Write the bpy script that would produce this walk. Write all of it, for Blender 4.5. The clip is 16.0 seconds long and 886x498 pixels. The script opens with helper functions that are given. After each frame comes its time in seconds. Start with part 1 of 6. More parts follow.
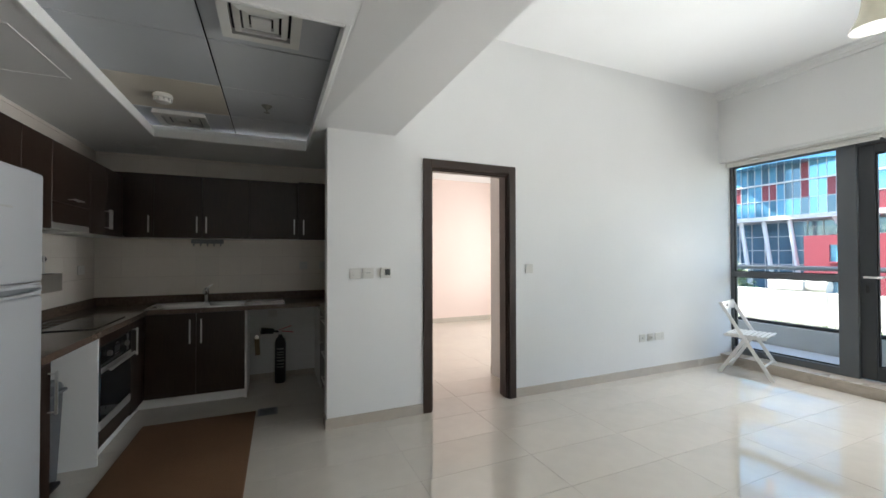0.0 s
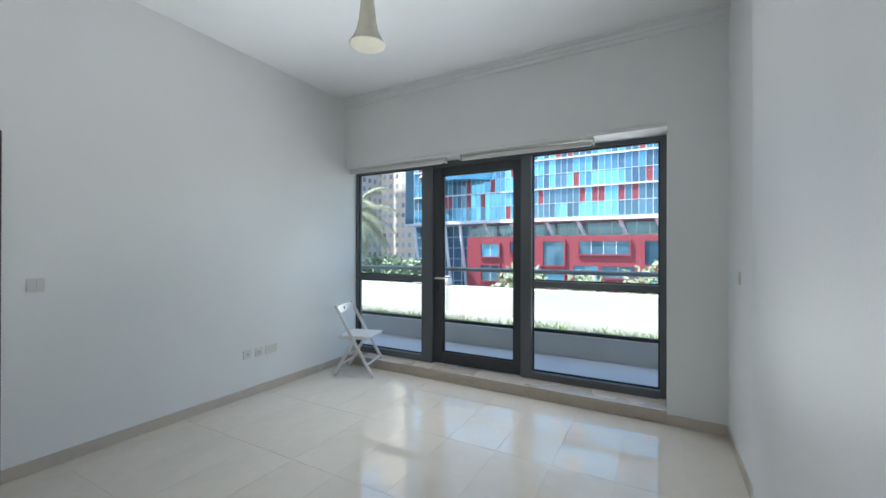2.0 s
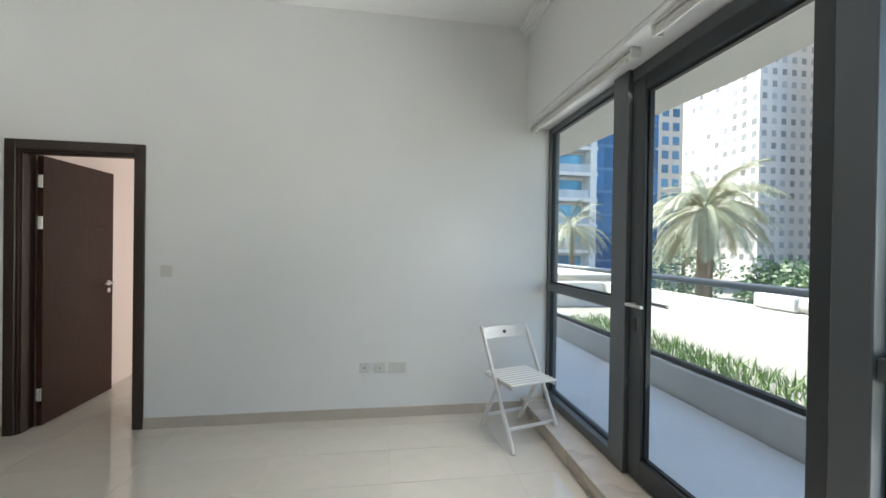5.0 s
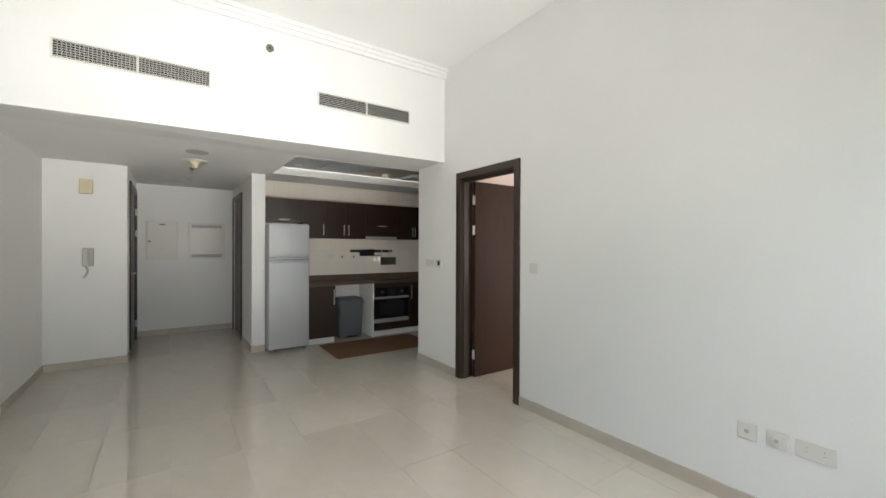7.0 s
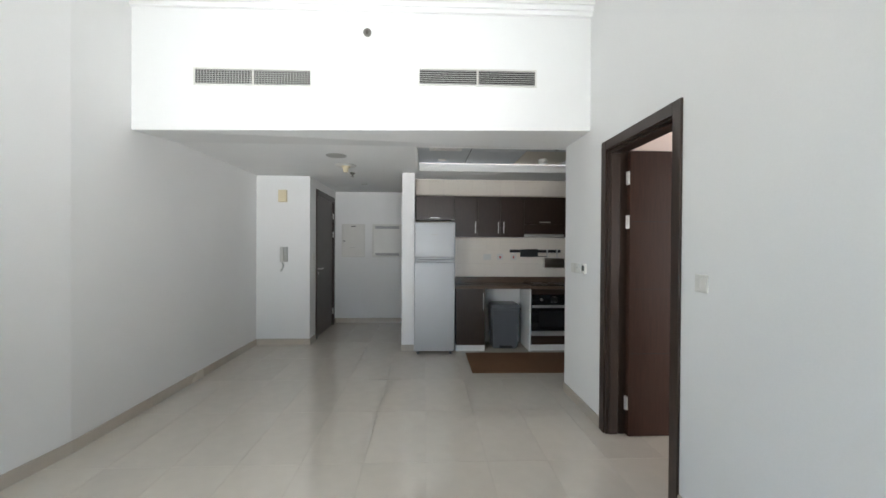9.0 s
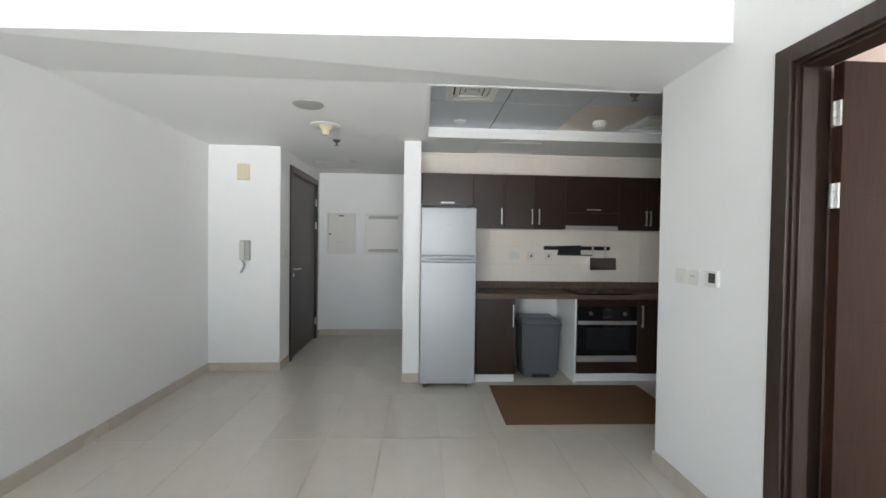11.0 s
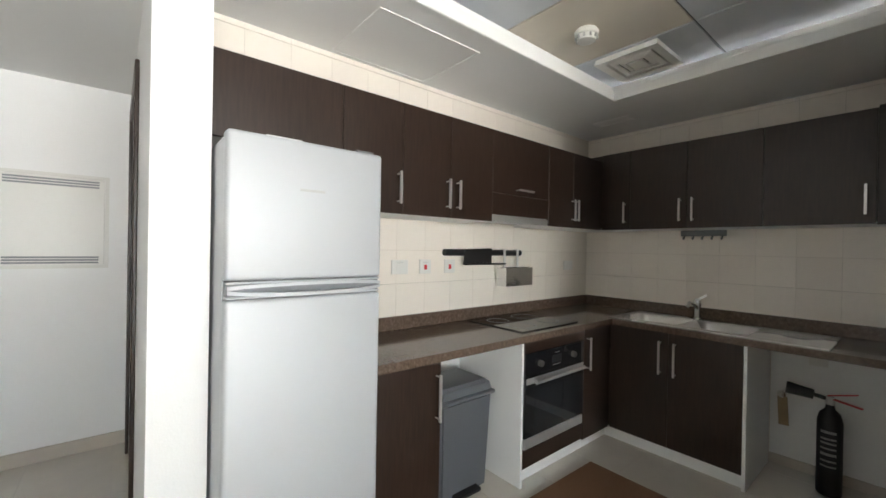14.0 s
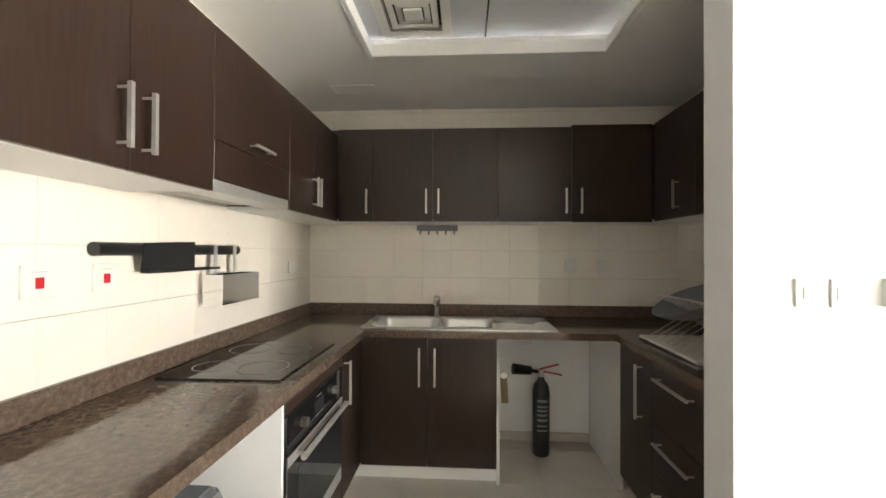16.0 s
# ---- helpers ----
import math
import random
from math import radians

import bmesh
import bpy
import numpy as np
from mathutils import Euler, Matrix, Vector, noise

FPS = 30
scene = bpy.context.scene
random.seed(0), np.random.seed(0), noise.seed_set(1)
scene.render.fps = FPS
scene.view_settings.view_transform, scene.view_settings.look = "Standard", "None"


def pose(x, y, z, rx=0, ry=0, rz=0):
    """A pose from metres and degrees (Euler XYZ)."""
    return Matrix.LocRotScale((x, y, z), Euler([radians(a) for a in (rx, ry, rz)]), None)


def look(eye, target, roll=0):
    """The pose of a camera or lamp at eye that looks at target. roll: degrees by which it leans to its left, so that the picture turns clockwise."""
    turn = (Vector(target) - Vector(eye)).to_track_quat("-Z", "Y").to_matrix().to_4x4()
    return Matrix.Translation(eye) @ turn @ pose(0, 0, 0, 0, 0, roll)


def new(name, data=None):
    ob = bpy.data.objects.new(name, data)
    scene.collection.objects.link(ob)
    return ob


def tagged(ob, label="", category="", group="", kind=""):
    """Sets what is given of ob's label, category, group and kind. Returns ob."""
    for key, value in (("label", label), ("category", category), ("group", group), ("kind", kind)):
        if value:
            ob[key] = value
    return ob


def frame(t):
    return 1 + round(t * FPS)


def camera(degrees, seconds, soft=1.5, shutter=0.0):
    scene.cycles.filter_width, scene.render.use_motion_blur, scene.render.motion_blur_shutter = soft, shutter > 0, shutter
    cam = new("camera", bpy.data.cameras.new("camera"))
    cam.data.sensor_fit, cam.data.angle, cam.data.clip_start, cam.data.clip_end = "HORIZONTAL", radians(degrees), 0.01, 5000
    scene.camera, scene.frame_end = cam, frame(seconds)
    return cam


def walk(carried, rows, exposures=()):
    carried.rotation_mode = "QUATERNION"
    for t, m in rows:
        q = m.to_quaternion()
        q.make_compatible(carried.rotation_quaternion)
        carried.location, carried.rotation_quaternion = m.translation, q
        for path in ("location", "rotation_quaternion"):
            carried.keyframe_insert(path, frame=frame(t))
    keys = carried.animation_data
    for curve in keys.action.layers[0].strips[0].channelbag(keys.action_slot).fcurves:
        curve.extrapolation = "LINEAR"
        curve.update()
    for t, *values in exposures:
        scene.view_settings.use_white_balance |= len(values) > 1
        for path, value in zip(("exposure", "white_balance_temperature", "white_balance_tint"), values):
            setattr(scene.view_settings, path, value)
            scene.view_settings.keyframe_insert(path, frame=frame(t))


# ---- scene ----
FOV = 96.58
cam = camera(FOV, 16.0, soft=1.6)
# seconds, x, y, z, yaw, pitch, roll
ROWS = [
    (0.0, 0.955, 0.575, 1.373, -23.33, 0.82, 0.11),
    (0.5, 1.349, 0.424, 1.401, -23.33, 0.55, -0.08),
    (1.0, 1.680, 0.310, 1.419, -31.98, 0.47, -0.20),
    (1.5, 1.941, 0.239, 1.460, -47.72, 0.07, -0.30),
    (2.0, 2.266, 0.186, 1.473, -61.32, 0.15, -0.13),
    (2.5, 2.719, 0.147, 1.497, -66.69, -0.15, -0.01),
    (3.0, 3.142, 0.208, 1.495, -67.96, -0.32, -0.10),
    (5.5, 5.280, 0.523, 1.448, 10.21, -0.46, -0.62),
    (6.0, 5.526, 0.698, 1.441, 25.85, -0.43, -0.27),
    (6.5, 5.647, 0.922, 1.445, 40.50, -0.51, -0.47),
    (7.0, 5.611, 1.225, 1.412, 55.32, -0.24, -0.24),
    (7.5, 5.564, 1.534, 1.412, 64.84, -0.57, -0.24),
    (8.0, 5.466, 1.877, 1.414, 73.23, -0.66, -0.17),
    (8.5, 5.324, 2.161, 1.409, 80.67, -0.68, -0.15),
    (9.0, 5.155, 2.426, 1.413, 87.37, -0.45, -0.37),
    (9.5, 4.952, 2.520, 1.402, 89.43, -0.71, -0.34),
    (10.0, 4.585, 2.487, 1.388, 90.10, -0.61, -0.63),
    (12.5, 2.566, 1.985, 1.412, 74.25, -0.75, -1.20),
    (13.0, 2.164, 1.951, 1.382, 68.70, 0.04, -1.15),
    (13.5, 1.726, 1.972, 1.373, 60.40, 0.05, -1.00),
    (14.0, 1.353, 2.046, 1.375, 50.42, -0.20, -1.03),
    (14.5, 1.048, 2.144, 1.372, 37.98, -0.06, -1.00),
    (15.0, 0.806, 2.296, 1.335, 24.03, 0.24, -0.74),
    (15.5, 0.609, 2.452, 1.329, 12.64, 0.36, -0.43),
    (16.0, 0.527, 2.536, 1.339, 3.25, 0.50, -0.29),
]
EXPOSURES = [
    (0.0, 2.5, 6550, 10), (1.0, 2.25, 6150, 8), (2.0, 1.85, 6050, 8), (3.0, 1.6, 6300, 8), (4.2, 1.75, 6450, 8), (5.5, 2.05, 6800, 8),
    (7.0, 2.4, 7000, 10), (8.3, 2.5, 7050, 10), (9.0, 2.5, 6450, 10), (10.2, 2.7, 6400, 10), (12.5, 3.38, 6550, 10), (14.0, 3.75, 6800, 10), (15.0, 4.05, 7150, 10), (16.0, 4.65, 7450, 11),
]
walk(cam, [(t, pose(x, y, z, 90 + pitch, roll, yaw)) for t, x, y, z, yaw, pitch, roll in ROWS], EXPOSURES)

# ---- light ----
SUN_TO = Vector((-0.30, 0.50, 0.81)).normalized()
world = bpy.data.worlds.new("sky")
scene.world = world
world.use_nodes = True
wn = world.node_tree
sky = wn.nodes.new("ShaderNodeTexSky")
sky.sky_type = 'NISHITA'
sky.sun_disc = False
sky.sun_elevation = math.asin(SUN_TO.z)
sky.sun_rotation = math.atan2(SUN_TO.x, SUN_TO.y)
wn.nodes["Background"].inputs[1].default_value = 0.15
wn.links.new(sky.outputs[0], wn.nodes["Background"].inputs[0])
sun_data = bpy.data.lights.new("sun", 'SUN')
sun_data.energy, sun_data.angle, sun_data.color = 3.8, radians(0.5), (1.0, 0.95, 0.87)
sun = new("sun", sun_data)
sun.matrix_world = look(SUN_TO * 50, (0, 0, 0))


def window_light(name, eye, target, width, height, watts, spread, colour=(0.97, 0.99, 1.0)):
    """An added area lamp by a window's opening, standing in for daylight and aimed at target."""
    data = bpy.data.lights.new(name, 'AREA')
    data.shape, data.size, data.size_y, data.energy, data.spread = 'RECTANGLE', width, height, watts, radians(spread)
    data.color = colour
    ob = new(name, data)
    ob.matrix_world = look(eye, target)
    return ob


# added lamps in place of window daylight, each aimed where the room needs brightening
window_light("living_window_light", (6.32, 1.9, 0.60), (4.0, 1.9, 3.3), 2.2, 0.7, 3.8, 90)
window_light("wide_window_light", (6.32, 1.95, 1.35), (3.0, 1.95, 3.05), 3.3, 2.0, 4.2, 66)
window_light("high_window_light", (6.32, 1.9, 2.42), (5.2, 1.9, 0.2), 3.0, 0.2, 4.2, 80)
# added beam onto the south wall, to bounce light into the kitchen
window_light("south_window_light", (6.32, 2.7, 1.45), (0.6, 0.6, 2.2), 1.6, 1.5, 1.7, 46)
# added narrow beam straight at the kitchen, to brighten it
window_light("low_window_light", (6.32, 0.75, 1.45), (-0.6, 3.75, 1.35), 1.1, 1.3, 1.3, 48)
# added lamp that brightens the bedroom; it and its window are out of view
window_light("bedroom_fill_light", (6.0, 6.0, 1.5), (2.5, 6.0, 1.2), 1.8, 1.6, 16, 170)


# ---- materials ----
def nodes_of(name):
    m = bpy.data.materials.new(name)
    m.use_nodes = True
    return m, m.node_tree.nodes, m.node_tree.links, m.node_tree.nodes["Principled BSDF"]


def mat(name, colour, rough=0.5, metal=0.0, grain=30.0, vary=0.08, stain=0.06, bump=0.02, stretch=(1, 1, 1), spec=0.5, each=0.0, coat=0.0, rough_vary=0.08):
    """A procedural surface: base colour varied at two scales, uneven gloss and a fine relief."""
    m, n, l, p = nodes_of(name)
    tc = n.new("ShaderNodeTexCoord")
    mp = n.new("ShaderNodeMapping")
    mp.inputs["Scale"].default_value = stretch
    l.new(tc.outputs["Object"], mp.inputs[0])
    fine, broad = n.new("ShaderNodeTexNoise"), n.new("ShaderNodeTexNoise")
    fine.inputs["Scale"].default_value, fine.inputs["Detail"].default_value = grain, 6
    broad.inputs["Scale"].default_value, broad.inputs["Detail"].default_value = 1.3, 3
    l.new(mp.outputs[0], fine.inputs["Vector"])
    l.new(tc.outputs["Object"], broad.inputs["Vector"])
    a, b = n.new("ShaderNodeMapRange"), n.new("ShaderNodeMapRange")
    for node, amount, source in ((a, vary, fine), (b, stain, broad)):
        node.inputs["From Min"].default_value, node.inputs["From Max"].default_value = 0.25, 0.75
        node.inputs["To Min"].default_value, node.inputs["To Max"].default_value = 1 - amount, 1 + amount
        l.new(source.outputs["Fac"], node.inputs["Value"])
    mul = n.new("ShaderNodeMath")
    mul.operation = 'MULTIPLY'
    l.new(a.outputs[0], mul.inputs[0])
    l.new(b.outputs[0], mul.inputs[1])
    last = mul
    if each:
        info, rng, mul2 = n.new("ShaderNodeObjectInfo"), n.new("ShaderNodeMapRange"), n.new("ShaderNodeMath")
        rng.inputs["To Min"].default_value, rng.inputs["To Max"].default_value = 1 - each, 1 + each
        l.new(info.outputs["Random"], rng.inputs["Value"])
        mul2.operation = 'MULTIPLY'
        l.new(mul.outputs[0], mul2.inputs[0])
        l.new(rng.outputs[0], mul2.inputs[1])
        last = mul2
    mix = n.new("ShaderNodeVectorMath")
    mix.operation = 'SCALE'
    mix.inputs[0].default_value = colour
    l.new(last.outputs[0], mix.inputs["Scale"])
    l.new(mix.outputs[0], p.inputs["Base Color"])
    r = n.new("ShaderNodeMapRange")
    r.inputs["To Min"].default_value, r.inputs["To Max"].default_value = max(0.02, rough - rough_vary), min(1, rough + rough_vary)
    l.new(broad.outputs["Fac"], r.inputs["Value"])
    l.new(r.outputs[0], p.inputs["Roughness"])
    p.inputs["Metallic"].default_value = metal
    p.inputs["Specular IOR Level"].default_value = spec
    p.inputs["Coat Weight"].default_value = coat
    if bump:
        bp = n.new("ShaderNodeBump")
        bp.inputs["Strength"].default_value, bp.inputs["Distance"].default_value = bump, 0.01
        l.new(fine.outputs["Fac"], bp.inputs["Height"])
        l.new(bp.outputs[0], p.inputs["Normal"])
    return m


def granite_mat(name):
    m, n, l, p = nodes_of(name)
    tc, v, f, ramp, mixer = n.new("ShaderNodeTexCoord"), n.new("ShaderNodeTexVoronoi"), n.new("ShaderNodeTexNoise"), n.new("ShaderNodeValToRGB"), n.new("ShaderNodeMath")
    v.inputs["Scale"].default_value, f.inputs["Scale"].default_value, f.inputs["Detail"].default_value = 160, 55, 6
    for node in (v, f):
        l.new(tc.outputs["Object"], node.inputs["Vector"])
    mixer.operation = 'MULTIPLY_ADD'
    mixer.inputs[1].default_value = 0.28
    l.new(v.outputs["Distance"], mixer.inputs[0])
    l.new(f.outputs["Fac"], mixer.inputs[2])
    e = ramp.color_ramp.elements
    e[0].position, e[0].color = 0.30, (0.066, 0.047, 0.036, 1)
    e[1].position, e[1].color = 1.0, (0.19, 0.145, 0.112, 1)
    mid = e.new(0.62)
    mid.color = (0.115, 0.080, 0.060, 1)
    l.new(mixer.outputs[0], ramp.inputs[0])
    l.new(ramp.outputs[0], p.inputs["Base Color"])
    p.inputs["Roughness"].default_value = 0.10
    return m


def glass_mat(name, tint=(0.88, 0.92, 0.92), rough=0.0):
    m, n, l, p = nodes_of(name)
    n.remove(p)
    out = n["Material Output"]
    tr, gl, mx, fr = n.new("ShaderNodeBsdfTransparent"), n.new("ShaderNodeBsdfGlossy"), n.new("ShaderNodeMixShader"), n.new("ShaderNodeFresnel")
    tr.inputs[0].default_value = (*tint, 1)
    gl.inputs["Roughness"].default_value = rough
    fr.inputs["IOR"].default_value = 1.45
    l.new(fr.outputs[0], mx.inputs[0])
    l.new(tr.outputs[0], mx.inputs[1])
    l.new(gl.outputs[0], mx.inputs[2])
    l.new(mx.outputs[0], out.inputs[0])
    return m


WALL = mat("wall_paint", (0.80, 0.80, 0.79), 0.55, grain=140, vary=0.012, stain=0.02, bump=0.06)
PEACH = mat("peach_paint", (0.80, 0.66, 0.60), 0.6, grain=140, vary=0.012, stain=0.02, bump=0.05)
CEIL = mat("ceiling_paint", (0.84, 0.84, 0.83), 0.75, grain=120, vary=0.01, stain=0.02, bump=0.05)
FLOOR = mat("polished_porcelain", (0.60, 0.555, 0.485), 0.045, grain=9, vary=0.03, stain=0.04, bump=0.0, each=0.02, spec=1.0, rough_vary=0.025)
GROUT = mat("floor_grout", (0.50, 0.46, 0.40), 0.9, grain=80)
SKIRT = mat("skirting_tile", (0.53, 0.475, 0.405), 0.25, grain=12, vary=0.04)
WENGE = mat("wenge_laminate", (0.030, 0.017, 0.012), 0.34, grain=16, vary=0.28, stain=0.1, bump=0.08, stretch=(6, 6, 0.5), spec=0.45)
WENGE_X = mat("wenge_laminate_across", (0.030, 0.017, 0.012), 0.34, grain=16, vary=0.28, stain=0.1, bump=0.08, stretch=(6, 0.5, 6), spec=0.45)
DOORWOOD = mat("stained_door_veneer", (0.036, 0.014, 0.008), 0.5, spec=0.25, grain=14, vary=0.25, stain=0.1, bump=0.08, stretch=(5, 5, 0.4))
FRAMEWOOD = mat("stained_frame_wood", (0.034, 0.020, 0.014), 0.35, grain=14, vary=0.25, stain=0.1, bump=0.08, stretch=(5, 5, 0.4))
CARCASS = mat("white_melamine", (0.78, 0.78, 0.76), 0.35, grain=60, vary=0.01, stain=0.02, bump=0.01)
STEEL = mat("brushed_steel", (0.66, 0.65, 0.63), 0.36, 0.75, grain=60, vary=0.06, stretch=(1, 1, 12), bump=0.02)
# dark reflections of the sprinklers' chrome put into the colour; dark oven knobs share it
DARK_CHROME = mat("dark_chrome", (0.22, 0.21, 0.19), 0.35, 0.8, grain=60, vary=0.1, bump=0.0)
CHROME = mat("chrome", (0.75, 0.75, 0.75), 0.10, 1.0, grain=40, vary=0.02, bump=0.0)
FRIDGE = mat("silver_fridge_paint", (0.47, 0.485, 0.50), 0.5, 0.2, grain=500, vary=0.02, stain=0.02, bump=0.01)
FRIDGE_DARK = mat("fridge_grey_plastic", (0.20, 0.21, 0.22), 0.45, grain=80)
GRANITE = granite_mat("brown_granite")
CREAM = mat("cream_wall_tile", (0.82, 0.76, 0.68), 0.14, grain=25, vary=0.015, stain=0.02, bump=0.02, each=0.02)
TILEGROUT = mat("tile_grout", (0.60, 0.53, 0.45), 0.9, grain=90)
BLACKGLASS = mat("black_glass", (0.012, 0.012, 0.013), 0.05, grain=20, vary=0.05, bump=0.0, rough_vary=0.02)
BLACK = mat("black_plastic", (0.015, 0.015, 0.016), 0.38, grain=90, bump=0.02)
BIN = mat("grey_bin_plastic", (0.105, 0.112, 0.122), 0.45, grain=150, vary=0.03, bump=0.03)
BIN_LID = mat("grey_lid_plastic", (0.125, 0.132, 0.142), 0.40, grain=150, vary=0.03, bump=0.03)
PLASTIC = mat("white_plastic", (0.69, 0.68, 0.64), 0.35, grain=60, vary=0.01, bump=0.01)
OLDPLASTIC = mat("yellowed_plastic", (0.66, 0.58, 0.40), 0.45, grain=60, vary=0.03)
GREYPLASTIC = mat("grey_plastic", (0.42, 0.42, 0.40), 0.45, grain=60)
RED = mat("red_plastic", (0.55, 0.02, 0.03), 0.4, grain=60)
RUG = mat("brown_rug_pile", (0.19, 0.105, 0.06), 0.95, grain=420, vary=0.35, stain=0.14, bump=0.6, spec=0.1)
ALU = mat("grey_window_aluminium", (0.115, 0.125, 0.135), 0.38, 0.25, grain=200, vary=0.03, stain=0.05, bump=0.02)
ALU_DARK = mat("dark_door_aluminium", (0.045, 0.050, 0.055), 0.36, 0.25, grain=200, vary=0.03, stain=0.05, bump=0.02)
GASKET = mat("black_gasket", (0.01, 0.01, 0.01), 0.6)
GLASS = glass_mat("window_glass")
SILL = mat("beige_marble_sill", (0.50, 0.44, 0.37), 0.28, grain=18, vary=0.08, stain=0.08)
PANEL = mat("ceiling_panel_grey", (0.50, 0.52, 0.54), 0.6, grain=220, vary=0.03, stain=0.04, bump=0.04)
PANEL_B = mat("ceiling_panel_stained", (0.56, 0.51, 0.43), 0.6, grain=220, vary=0.03, stain=0.06, bump=0.04)
# near-black colour in place of the shade in gaps, ducts and recesses
RECESS_SHADE = mat("painted_recess_shade", (0.02, 0.02, 0.02), 0.9)
WHITEWOOD = mat("white_painted_wood", (0.77, 0.76, 0.74), 0.42, grain=20, vary=0.02, stain=0.03, bump=0.04, stretch=(4, 4, 0.6))
SINK = mat("sink_steel", (0.78, 0.77, 0.75), 0.28, 0.6, grain=90, vary=0.06, stretch=(8, 1, 1))
BRASS = mat("glass_lamp_cream", (0.62, 0.58, 0.45), 0.25, grain=20, vary=0.04)
BALCONY = mat("balcony_tile", (0.58, 0.58, 0.57), 0.5, grain=30, vary=0.04, stain=0.06)
CONCRETE = mat("white_render", (0.61, 0.59, 0.545), 0.85, grain=60, vary=0.05, stain=0.08, bump=0.12)
KERB = mat("grey_render", (0.50, 0.49, 0.47), 0.85, grain=60, vary=0.06, stain=0.1, bump=0.1)
RAIL = mat("rail_aluminium", (0.26, 0.28, 0.29), 0.4, 0.4, grain=150)
GRASS = mat("grass_blade", (0.10, 0.19, 0.03), 0.6, grain=12, vary=0.3, each=0.1)
LEAF = mat("shrub_leaf", (0.075, 0.13, 0.05), 0.5, grain=8, vary=0.35)
PALM = mat("palm_frond", (0.27, 0.28, 0.18), 0.55, grain=6, vary=0.3)
BARK = mat("palm_bark", (0.20, 0.15, 0.10), 0.9, grain=20, vary=0.3, bump=0.3)
FACADE_RED = mat("red_cladding", (0.23, 0.036, 0.05), 0.5, grain=3, vary=0.05)
FACADE_GLASS = mat("blue_facade_glass", (0.13, 0.36, 0.53), 0.08, 0.35, grain=0.6, vary=0.25, bump=0.0, each=0.45)
FACADE_DARK = mat("dark_facade_glass", (0.07, 0.15, 0.22), 0.08, 0.3, grain=0.5, vary=0.3, bump=0.0, each=0.3)
# pale grey puts the bright haze over the far towers into the glass colour
TOWER_GLASS = mat("haze_paled_tower_glass", (0.40, 0.43, 0.45), 0.15, grain=0.6, vary=0.2, bump=0.0, each=0.4)
BLUE_BAND = mat("blue_spandrel", (0.10, 0.20, 0.34), 0.3, grain=0.5, vary=0.1, bump=0.0)
FACADE_BLUE = mat("deep_blue_facade_glass", (0.06, 0.17, 0.33), 0.10, 0.3, grain=0.5, vary=0.25, bump=0.0, each=0.3)
MULLION = mat("white_mullion", (0.62, 0.64, 0.66), 0.45, grain=6)
BEIGE = mat("beige_tower_render", (0.72, 0.61, 0.50), 0.85, grain=2, vary=0.05)
PALE = mat("pale_tower_render", (0.74, 0.72, 0.69), 0.85, grain=2, vary=0.05)
GROUND = mat("paving", (0.28, 0.26, 0.23), 0.9, grain=3, vary=0.1, stain=0.1)
ASPHALT = mat("asphalt", (0.05, 0.05, 0.052), 0.9, grain=40, vary=0.2)


# ---- building blocks ----
def box(bm, x0, x1, y0, y1, z0, z1, bevel=0.0, segments=1):
    made = bmesh.ops.create_cube(bm, size=1.0)["verts"]
    for v in made:
        v.co = Vector(((x0 + x1) / 2 + v.co.x * (x1 - x0), (y0 + y1) / 2 + v.co.y * (y1 - y0), (z0 + z1) / 2 + v.co.z * (z1 - z0)))
    if bevel:
        edges = list({e for v in made for e in v.link_edges})
        bmesh.ops.bevel(bm, geom=edges, offset=bevel, segments=segments, profile=0.5, affect='EDGES')
    return bm


def rod(bm, a, b, r, seg=12, r2=None):
    a, b = Vector(a), Vector(b)
    d = b - a
    m = Matrix.Translation((a + b) / 2) @ d.to_track_quat('Z', 'Y').to_matrix().to_4x4()
    bmesh.ops.create_cone(bm, cap_ends=True, segments=seg, radius1=r, radius2=r if r2 is None else r2, depth=d.length, matrix=m)
    return bm


def bar(bm, a, b, w, h, up=(0, 0, 1)):
    """A squared bar from a to b, w across and h along up."""
    a, b, up = Vector(a), Vector(b), Vector(up)
    d = (b - a)
    x = d.normalized()
    s = up.cross(x).normalized()
    u = x.cross(s)
    q = [bm.verts.new(p + s * i * w / 2 + u * j * h / 2) for p in (a, b) for i, j in ((-1, -1), (1, -1), (1, 1), (-1, 1))]
    for f in ((0, 1, 2, 3), (7, 6, 5, 4), (0, 4, 5, 1), (1, 5, 6, 2), (2, 6, 7, 3), (3, 7, 4, 0)):
        bm.faces.new([q[k] for k in f])
    bmesh.ops.recalc_face_normals(bm, faces=bm.faces[:])
    return bm


def lathe(bm, rings, seg=24, at=(0, 0, 0)):
    """A turned shape from (radius, height) rings."""
    loops = []
    for r, z in rings:
        loops.append([bm.verts.new((at[0] + r * math.cos(2 * math.pi * k / seg), at[1] + r * math.sin(2 * math.pi * k / seg), at[2] + z)) for k in range(seg)])
    for p, q in zip(loops, loops[1:]):
        for k in range(seg):
            bm.faces.new((p[k], p[(k + 1) % seg], q[(k + 1) % seg], q[k]))
    for loop, flip in ((loops[0], True), (loops[-1], False)):
        bm.faces.new(loop[::-1] if flip else loop)
    return bm


def B(*args, bevel=0.0, segments=1):
    return box(bmesh.new(), *args, bevel=bevel, segments=segments)


ORIGIN = {}


